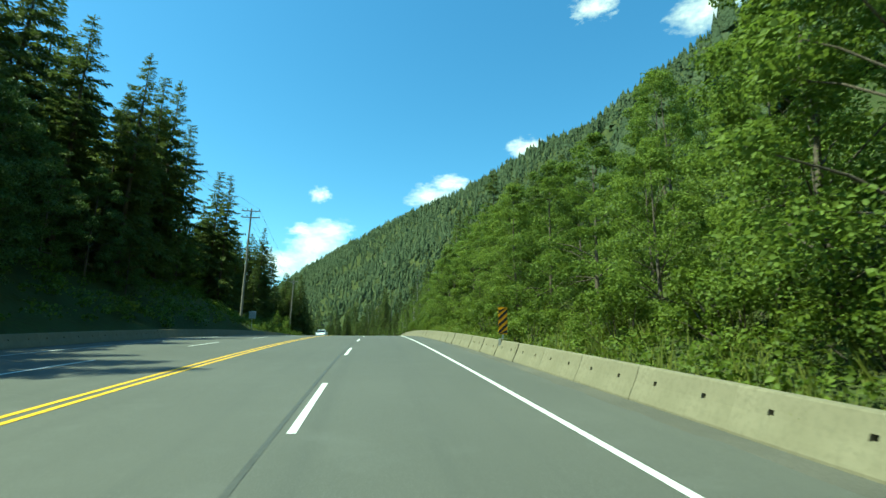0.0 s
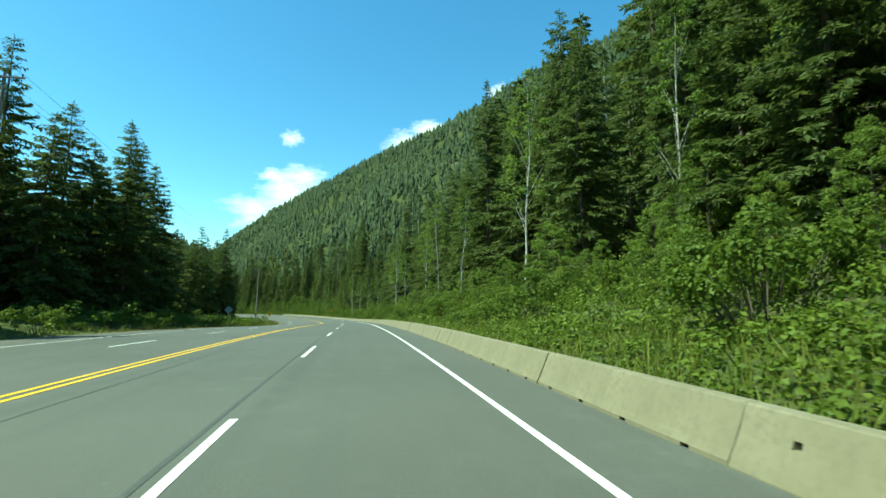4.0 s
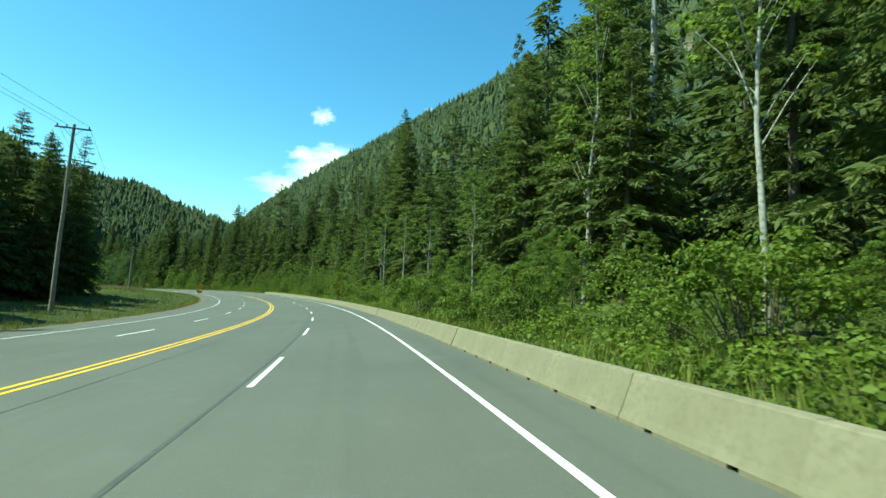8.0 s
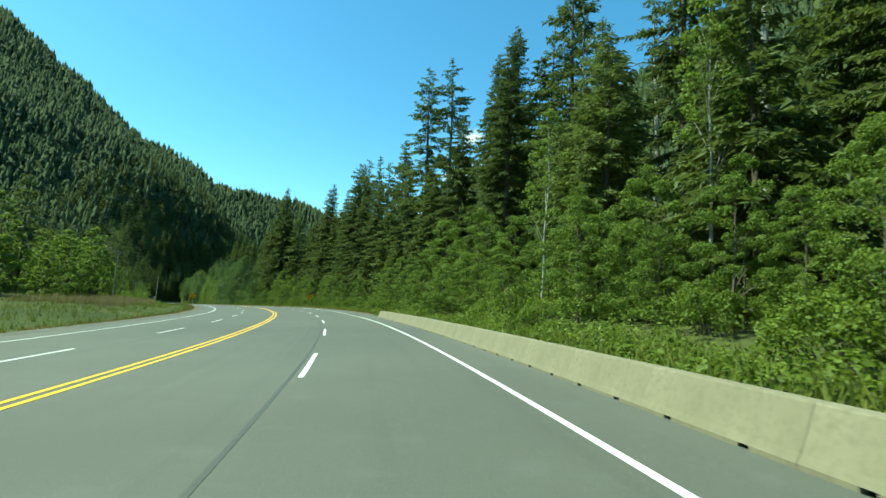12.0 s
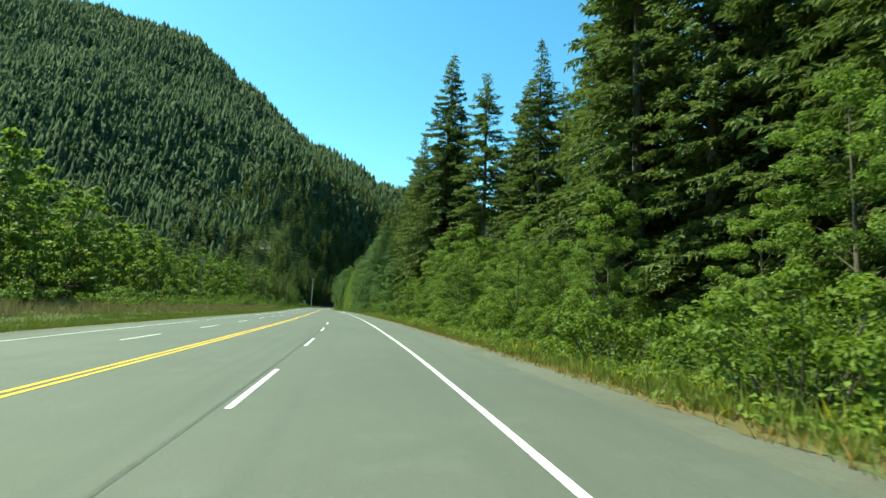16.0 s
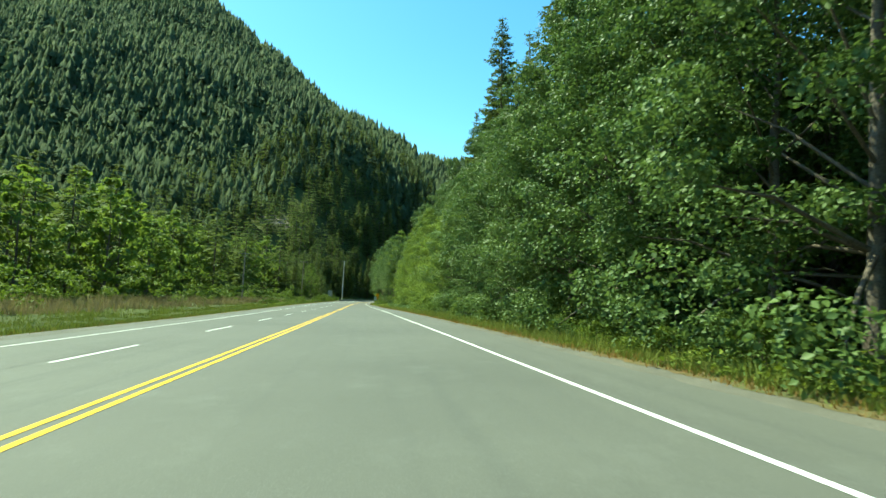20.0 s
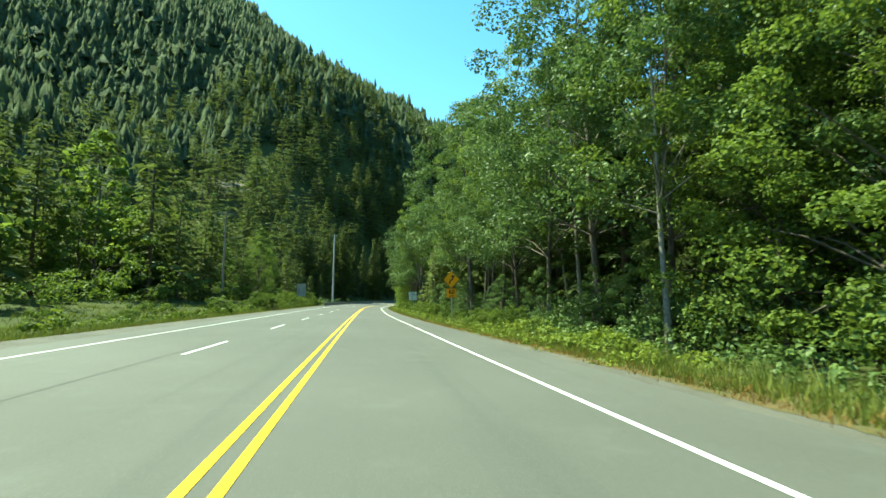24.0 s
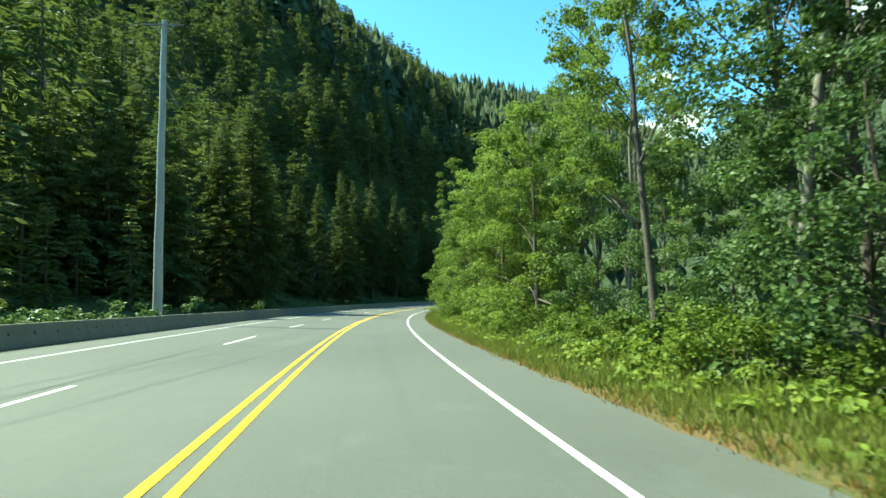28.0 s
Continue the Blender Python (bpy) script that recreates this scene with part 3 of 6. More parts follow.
def conifer_meshes(seed, h, spread, ragged=0.25, bare=0.08, whorl=0.42, top_thin=1.0, fine=1.0, power=0.8):
    """Trunk and crown of a spruce or hemlock: drooping boughs in whorls, each a flat spray of twigs with a hanging fringe."""
    rng = np.random.default_rng(seed)
    lean = rng.normal(0, 0.012, 2)
    axis = lambda z: np.array([lean[0] * z + 0.12 * math.sin(z * 0.2 + seed), lean[1] * z, z])
    zs = np.linspace(-0.8, h * 0.985, 9 if fine > 0.4 else 4)
    pieces = [tube([axis(z) for z in zs], [max(0.012 * h * (1 - max(z, 0) / h) ** 0.85, 0.018) * (1.35 if z < 0 else 1) for z in zs], 8 if fine > 0.4 else 5)]
    bases, outs, wid, drp = [], [], [], []
    gap = 0.125 if fine > 0.9 else 0.25
    z = h * bare
    while z < h * 0.985:
        f = (z - h * bare) / (h * (1 - bare))
        wave = 1 + 0.22 * ragged * math.sin(z * 1.7 + seed) + 0.2 * ragged * math.sin(z * 0.6 + 2 * seed)
        reach = spread * wave * (1 - f) ** power * (0.62 + 0.38 * min(1, f * 6)) * top_thin + 0.12
        for _ in range(rng.integers(5, 8)):
            if rng.random() < 0.06 + 0.2 * ragged:
                continue
            w = rng.uniform(0, 2 * math.pi)
            L = reach * rng.uniform(1 - ragged * 1.3, 1.12)
            d = np.array([math.cos(w), math.sin(w), 0.0])
            n = max(4 if fine > 0.4 else 3, int(L / (gap / fine)))
            t = np.linspace(0.12, 1.0, n)
            sag = (0.16 + 0.40 * (1 - f)) * L * rng.uniform(0.7, 1.3)
            rise = 0.30 * f * L
            pts = axis(z)[None] + d[None] * (t * L)[:, None] + np.array([0, 0, 1.0])[None] * (rise * t - sag * t ** 1.7 + 0.10 * L * np.maximum(t - 0.72, 0) * 4)[:, None]
            sd = np.array([-d[1], d[0], 0.0])
            if fine > 0.9 and L > 1.6 and rng.random() < 0.3:
                pieces.append(tube([pts[0], pts[n // 2], pts[-1]], [0.012 + 0.008 * L, 0.01 + 0.004 * L, 0.006], 4))
            for sg in (-1, 1):
                ln = (0.24 + 0.42 * np.sin(np.pi * np.clip(1.02 - t, 0, 1) ** 0.8) * min(1, L / 2.2)) * rng.uniform(0.7, 1.3, n) * (0.66 if fine > 0.9 else 1) / fine ** 0.6
                bases.append(pts + rng.normal(0, 0.03, (n, 3)))
                outs.append((sd[None] * sg * 0.85 + d[None] * 0.7 + rng.normal(0, 0.16, (n, 3))) * ln[:, None] * 1.25)
                wid.append(ln * 0.46)
                drp.append(ln * rng.uniform(0.1, 0.5, n))
            if fine > 0.9:
                keep = rng.random(n) < 0.75
                m = int(keep.sum())
                ln = rng.uniform(0.18, 0.42, m) * min(1.2, 0.5 + L / 4)
                bases.append(pts[keep] + rng.normal(0, 0.10, (m, 3)) * np.array([1, 1, 0.3]))
                outs.append((d[None] * 0.55 + sd[None] * rng.normal(0, 0.4, (m, 1)) + np.array([0, 0, -0.55])) * ln[:, None])
                wid.append(ln * 0.45)
                drp.append(ln * 0.3)
        z += whorl * rng.uniform(0.7, 1.3) * (1.0 - 0.35 * f)
    m = 7
    bases.append(np.stack([axis(q) for q in np.linspace(h * 0.95, h * 0.99, m)]))
    outs.append(np.stack([np.array([0.12 * math.cos(k * 2.4), 0.12 * math.sin(k * 2.4), 0.35]) for k in range(m)]))
    wid.append(np.full(m, 0.1))
    drp.append(np.zeros(m))
    crown = sprays(rng, np.concatenate(bases), np.concatenate(outs), np.concatenate(wid), np.concatenate(drp))
    return fast_mesh("trunk", *joined(pieces), M["bark"]), fast_mesh("crown", *crown, M["needles"])


def broadleaf_meshes(seed, h, spread, leaves, leaf=0.2, base=0.15, bark="bark", cover="alder_leaf", lean=0.0, clumps=60, low=0.2, stout=0.011, open_crown=1.0):
    """Trunk with forking limbs, and a crown of leaf clumps round the limbs' ends, with shaded gaps between them."""
    rng = np.random.default_rng(seed)
    lv = rng.uniform(-1, 1, 2) * 0.05 + np.array([lean, 0])
    axis = lambda z: np.array([lv[0] * z + 0.012 * z * math.sin(z * 0.7 + seed), lv[1] * z + 0.010 * z * math.cos(z * 0.9 + seed), z])
    r0 = stout * h + 0.015
    zs = np.linspace(-0.6, h * 0.93, 8)
    pieces = [tube([axis(z) for z in zs], [max(r0 * (1 - max(z, 0) / h), 0.015) * (1.3 if z < 0 else 1) for z in zs], 8)]
    tips, sizes = [], []
    for k in range(clumps):
        f = low + (1 - low) * (k + rng.random()) / clumps
        z0 = h * max(base, f - 0.18)
        w = k * 2.399 + rng.normal(0, 0.4)
        q = (f - low) / (1 - low)
        prof = math.sin(math.pi * min(1.0, q * 0.80 + 0.22)) ** 0.6
        out = rng.uniform(0.35, 1.0) ** 0.6
        L = spread * prof * out * rng.uniform(0.85, 1.1) + 0.15
        a = axis(z0)
        tip = axis(h * f) + np.array([math.cos(w) * L, math.sin(w) * L, rng.normal(0, 0.25) - 0.10 * L])
        tips.append(tip)
        sizes.append(rng.uniform(0.55, 1.1) * (0.34 + 0.15 * spread) * open_crown * (1.15 - 0.35 * q))
        if k % 3 == 0:
            mid = a * 0.5 + tip * 0.5 + np.array([0, 0, 0.08 * L])
            pieces.append(tube([a, mid, tip], [r0 * 0.36 * (1.1 - f), r0 * 0.22 * (1.1 - f) + 0.006, 0.006], 5))
    p, nrm = clump_leaves(rng, np.array(tips), np.array(sizes), leaves // clumps, 0.62, 0.65)
    keep = p[:, 2] > 0.12
    crown = leaves_on(rng, p[keep], nrm[keep], leaf * rng.uniform(0.65, 1.35, int(keep.sum())))
    return fast_mesh("trunk", *joined(pieces), M[bark]), fast_mesh("crown", *crown, M[cover])


def shrub_mesh(seed, h, spread, leaves, leaf=0.14, cover="bush_leaf"):
    rng = np.random.default_rng(seed)
    n = 24
    w = rng.uniform(0, 2 * math.pi, n)
    rad = spread * np.sqrt(rng.random(n))
    top = h * (1 - 0.6 * (rad / spread) ** 2) * rng.uniform(0.45, 1.0, n)
    tip = np.stack([np.cos(w) * rad, np.sin(w) * rad, top], 1)
    root = tip * np.array([0.35, 0.35, 0]) - np.array([0, 0, 0.25])
    stems = [tube([a, a * 0.4 + b * 0.6 + np.array([0, 0, 0.1]), b], [0.022, 0.014, 0.005], 4) for a, b in zip(root, tip)]
    p, nrm = clump_leaves(rng, tip, rng.uniform(0.22, 0.42, n) * (0.5 + 0.4 * spread), leaves // n, 0.8, 0.55)
    keep = p[:, 2] > -0.05
    return fast_mesh("stem", *joined(stems), M["bark"]), fast_mesh("foliage", *leaves_on(rng, p[keep], nrm[keep], leaf * rng.uniform(0.6, 1.4, int(keep.sum()))), M[cover])


def snag_meshes(seed, h):
    """A dead or nearly bare grey trunk with broken limbs and a few thin tufts."""
    rng = np.random.default_rng(seed)
    axis = lambda z: np.array([0.15 * math.sin(z * 0.3 + seed), 0.1 * math.cos(z * 0.23), z])
    zs = np.linspace(-0.6, h, 10)
    pieces = [tube([axis(z) for z in zs], [max(0.010 * h * (1 - max(z, 0) / h) ** 0.8, 0.03) for z in zs], 8)]
    bases, outs, wd = [], [], []
    for k in range(60):
        z = h * (0.3 + 0.69 * (k + rng.random()) / 60)
        w, L = k * 2.399, (0.4 + 2.0 * (1 - z / h)) * rng.uniform(0.4, 1.2)
        a = axis(z)
        tip = a + np.array([math.cos(w) * L, math.sin(w) * L, rng.uniform(-0.35, 0.25) * L])
        pieces.append(tube([a, (a + tip) / 2 + np.array([0, 0, 0.05]), tip], [0.035, 0.022, 0.008], 4))
        m = 26 if z > h * 0.5 else 8
        t = rng.random(m)[:, None]
        bases.append(a * (1 - t) + tip * t + rng.normal(0, 0.08, (m, 3)))
        outs.append((np.array([math.cos(w), math.sin(w), -0.3]) + rng.normal(0, 0.6, (m, 3))) * 0.28)
        wd.append(np.full(m, 0.10))
    bases, outs, wd = np.concatenate(bases), np.concatenate(outs), np.concatenate(wd)
    return fast_mesh("trunk", *joined(pieces), M["pale_bark"]), fast_mesh("crown", *blades(rng, bases, outs, wd, wd), M["needles"])


PLANTS = {}


def kind_of_plant(key, name, label, category, group, variants, parts):
    PLANTS[key] = dict(name=name, label=label, category=category, group=group, variants=variants, parts=parts, made={})


kind_of_plant("conifer", "conifer_tree", "tall dark green conifer with drooping boughs in the roadside forest", "tree", "roadside conifers",
              [conifer_meshes(11, 20, 5.0, 0.3, 0.03, 0.5), conifer_meshes(12, 24, 5.2, 0.45, 0.05, 0.55), conifer_meshes(13, 18, 4.6, 0.25, 0.03, 0.5), conifer_meshes(15, 15, 4.2, 0.25, 0.03, 0.46)], ("trunk", "crown"))
kind_of_plant("big_conifer", "conifer_tree", "very tall dense conifer with layered drooping boughs", "tree", "roadside conifers",
              [conifer_meshes(5, 30, 5.8, 0.35, 0.06, 0.52), conifer_meshes(6, 33, 6.0, 0.45, 0.10, 0.55), conifer_meshes(7, 27, 5.6, 0.3, 0.04, 0.5)], ("trunk", "crown"))
BACK_TREES = [conifer_meshes(16, 20, 5.0, 0.3, 0.05, 0.85, fine=0.55), conifer_meshes(17, 24, 5.2, 0.45, 0.06, 0.9, fine=0.55), conifer_meshes(18, 17, 4.8, 0.25, 0.04, 0.8, fine=0.55),
              conifer_meshes(19, 20, 4.3, 0.35, 0.05, 1.15, fine=0.42), conifer_meshes(24, 17, 4.2, 0.3, 0.05, 1.1, fine=0.42), conifer_meshes(25, 23, 4.4, 0.5, 0.08, 1.2, fine=0.42),
              conifer_meshes(28, 18, 3.6, 0.35, 0.02, 2.4, fine=0.26), conifer_meshes(29, 21, 3.8, 0.45, 0.03, 2.6, fine=0.26), conifer_meshes(30, 15, 3.5, 0.3, 0.02, 2.1, fine=0.26)]
BACK_ALDERS = [broadleaf_meshes(35, 11, 3.6, 1500, 0.46, low=0.05, clumps=40), broadleaf_meshes(36, 9, 3.4, 1300, 0.42, low=0.05, clumps=36), broadleaf_meshes(37, 13, 3.4, 1500, 0.46, low=0.08, clumps=42)]
kind_of_plant("tall", "old_conifer_tree", "very tall ragged old conifer with gaps between its boughs", "tree", "old conifers",
              [conifer_meshes(21, 32, 4.2, 0.6, 0.25, 0.6, power=0.55), conifer_meshes(22, 30, 3.8, 0.7, 0.2, 0.62, power=0.5), conifer_meshes(23, 34, 5.4, 0.32, 0.10, 0.55, power=0.72)], ("trunk", "crown"))
kind_of_plant("fir", "fir_tree", "broad tall dark fir standing clear above the bushes", "tree", "tall firs",
              [conifer_meshes(26, 34, 8.0, 0.4, 0.05, 0.55, power=0.8), conifer_meshes(27, 30, 6.4, 0.4, 0.05, 0.55, power=0.75)], ("trunk", "crown"))
CEDAR = [conifer_meshes(38, 11, 3.3, 0.3, 0.0, 0.40), conifer_meshes(39, 12, 3.0, 0.35, 0.0, 0.42)]
for pair in CEDAR:
    pair[1].materials[0] = M["cedar"]
kind_of_plant("cedar", "cedar_tree", "yellowish green cedar with hanging sprays beside the verge", "tree", "roadside cedars", CEDAR, ("trunk", "crown"))
kind_of_plant("alder", "alder_tree", "bright green broadleaf tree with dense leaves beside the highway", "tree", "roadside alders",
              [broadleaf_meshes(31, 10, 2.9, 15500, 0.13, low=0.05, clumps=58), broadleaf_meshes(32, 12, 3.2, 16500, 0.135, low=0.06, clumps=62), broadleaf_meshes(33, 8.5, 2.8, 14500, 0.125, low=0.04, clumps=54), broadleaf_meshes(34, 11, 3.4, 16500, 0.135, low=0.07, clumps=60)], ("trunk", "crown"))
kind_of_plant("big_alder", "alder_tree", "tall rounded light green alder with leaves down to the grass", "tree", "roadside alders",
              [broadleaf_meshes(55, 16, 4.4, 27000, 0.14, low=0.04, clumps=100), broadleaf_meshes(56, 18, 4.8, 29000, 0.145, low=0.05, clumps=104), broadleaf_meshes(57, 14, 4.3, 25000, 0.138, low=0.03, clumps=92)], ("trunk", "crown"))
kind_of_plant("maple", "maple_tree", "dark green broad-leaved tree leaning out over the verge", "tree", "broad-leaved wall",
              [broadleaf_meshes(44, 12, 3.9, 14500, 0.155, low=0.04, clumps=52, cover="broad_leaf"), broadleaf_meshes(45, 14, 4.1, 15500, 0.16, low=0.05, clumps=56, cover="broad_leaf"), broadleaf_meshes(46, 10, 3.6, 13500, 0.15, low=0.03, clumps=48, cover="broad_leaf")], ("trunk", "crown"))
kind_of_plant("big_maple", "maple_tree", "large dark green maple with heavy overlapping tiers of leaves", "tree", "broad-leaved wall",
              [broadleaf_meshes(47, 19, 5.4, 29000, 0.16, low=0.04, clumps=88, cover="broad_leaf"), broadleaf_meshes(48, 21, 5.6, 31000, 0.165, low=0.05, clumps=92, cover="broad_leaf"), broadleaf_meshes(49, 17, 5.0, 27000, 0.155, low=0.03, clumps=80, cover="broad_leaf")], ("trunk", "crown"))
kind_of_plant("canopy_maple", "maple_tree", "old maple with a dark bare trunk under a wide spreading crown", "tree", "broad-leaved wall",
              [broadleaf_meshes(58, 18, 5.4, 21000, 0.155, 0.25, "bark", "broad_leaf", -0.04, 84, 0.30, 0.0095), broadleaf_meshes(59, 16, 5.2, 19000, 0.15, 0.25, "bark", "broad_leaf", 0.05, 78, 0.32, 0.0095)], ("trunk", "crown"))
kind_of_plant("tall_alder", "tall_alder_tree", "slender tall alder with a leaning grey-brown trunk and open crown", "tree", "tall alders",
              [broadleaf_meshes(41, 17, 2.9, 10500, 0.13, 0.3, "alder_bark", "alder_leaf", 0.12, 56, 0.40, 0.0068, 0.85), broadleaf_meshes(42, 19, 3.0, 10500, 0.13, 0.3, "bark", "alder_leaf", -0.10, 56, 0.38, 0.0068, 0.85), broadleaf_meshes(43, 15, 2.8, 9500, 0.13, 0.3, "alder_bark", "alder_leaf", 0.05, 50, 0.34, 0.0065, 0.85)], ("trunk", "crown"))
kind_of_plant("birch", "birch_tree", "thin white-trunked tree with sparse yellowish green leaves", "tree", "white-trunked trees",
              [broadleaf_meshes(51, 15, 1.7, 2600, 0.14, 0.3, "pale_bark", "alder_leaf", 0.02, 44, 0.45, 0.006, 0.8), broadleaf_meshes(52, 13, 1.5, 2200, 0.14, 0.3, "pale_bark", "alder_leaf", -0.03, 40, 0.5, 0.006, 0.8)], ("trunk", "crown"))
kind_of_plant("snag", "dead_tree", "grey half-dead conifer standing bare above the forest", "tree", "dead trees", [snag_meshes(61, 26), snag_meshes(62, 22)], ("trunk", "crown"))
kind_of_plant("shrub", "shrub", "leafy green roadside shrub", "shrub", "roadside shrubs", [shrub_mesh(71, 2.0, 1.5, 3300, 0.10), shrub_mesh(72, 2.6, 1.7, 3900, 0.105), shrub_mesh(73, 1.4, 1.3, 2600, 0.09)], ("stem", "foliage"))
TREE_RNG = random.Random(5)


def plant(key, s, u, scale=1.0, variant=None, dz=0.0):
    if scale > 1.12 and "big_" + key in PLANTS:
        key, scale = "big_" + key, scale * 0.64
    k = PLANTS[key]
    v = TREE_RNG.randrange(len(k["variants"])) if variant is None else variant
    g = ground_at(s, u)
    m = Matrix.LocRotScale(g + Vector((0, 0, dz - 0.05)), Euler((0, 0, TREE_RNG.uniform(0, 6.28))), Vector((scale * TREE_RNG.uniform(0.9, 1.1),) * 2 + (scale,)))
    if v not in k["made"]:
        e = thing(k["name"], k["label"], k["category"], k["group"])
        for nm, me in zip(k["parts"], k["variants"][v]):
            part(nm, me, parent=e)
        e.matrix_basis = m
        k["made"][v] = e
        return e
    c = copy_thing(k["made"][v], pose(0, 0, 0))
    c.matrix_basis = m
    return c


CLEAR = ((68.5, -13.2), (131, -18.0), (241, -15.8), (692.5, -20.0))     # poles that stand free of trees


def row(key, s0, s1, step, u0, u1, c0=0.8, c1=1.2):
    s = s0
    while s < s1:
        u, c = TREE_RNG.uniform(u0, u1), TREE_RNG.uniform(c0, c1)
        if key == "shrub" or not any(ps - 24 < s < ps + 3 and u < 0 and u > pu - 5.5 for ps, pu in CLEAR):
            plant(key, s, u, c)
        s += step * TREE_RNG.uniform(0.65, 1.35)


JOINED, JOINED_LEAFY = [], []


def joined_row(s0, s1, step, u0, u1, c0, c1, kinds=(0, 1, 2), leafy=False):
    """Trees behind the first row: kept for one joined piece of forest."""
    s = s0
    while s < s1:
        u, c = TREE_RNG.uniform(u0, u1), TREE_RNG.uniform(c0, c1)
        (JOINED_LEAFY if leafy else JOINED).append((TREE_RNG.choice(kinds), ground_at(s, u), c, TREE_RNG.uniform(0, 6.28)))
        s += step * TREE_RNG.uniform(0.65, 1.35)


def joined_area(s0, s1, u0, u1, count, c0, c1, kinds):
    for _ in range(count):
        s, u = TREE_RNG.uniform(s0, s1), TREE_RNG.uniform(u0, u1)
        JOINED.append((TREE_RNG.choice(kinds), ground_at(s, u), TREE_RNG.uniform(c0, c1), TREE_RNG.uniform(0, 6.28)))


def join_trees(name, label, meshes, places, which, mat):
    src = []
    for pair in meshes:
        me = pair[which]
        co, tri = np.empty(len(me.vertices) * 3, np.float32), np.empty(len(me.loops), np.int32)
        me.vertices.foreach_get("co", co)
        me.loops.foreach_get("vertex_index", tri)
        src.append((co.reshape(-1, 3), tri.reshape(-1, 3)))
    out = []
    for v, g, c, w in places:
        co, tri = src[v]
        r = np.array([[math.cos(w), -math.sin(w), 0], [math.sin(w), math.cos(w), 0], [0, 0, 1]])
        out.append((co @ r.T * c + np.array(g) - np.array([0, 0, 0.3]), tri))
    tagged(new(name, fast_mesh(name, *joined(out), mat)), label, "forest", kind="stuff")


def join_forest(label, leafy_label=""):
    join_trees("forest_crowns", label, BACK_TREES, JOINED, 1, M["needles"])
    join_trees("forest_trunks", "brown trunks of " + label, BACK_TREES, JOINED, 0, M["bark"])
    if JOINED_LEAFY:
        join_trees("leafy_forest", leafy_label, BACK_ALDERS, JOINED_LEAFY, 1, M["alder_leaf"])
        join_trees("leafy_forest_trunks", "thin trunks of " + leafy_label, BACK_ALDERS, JOINED_LEAFY, 0, M["bark"])
    JOINED.clear()
    JOINED_LEAFY.clear()


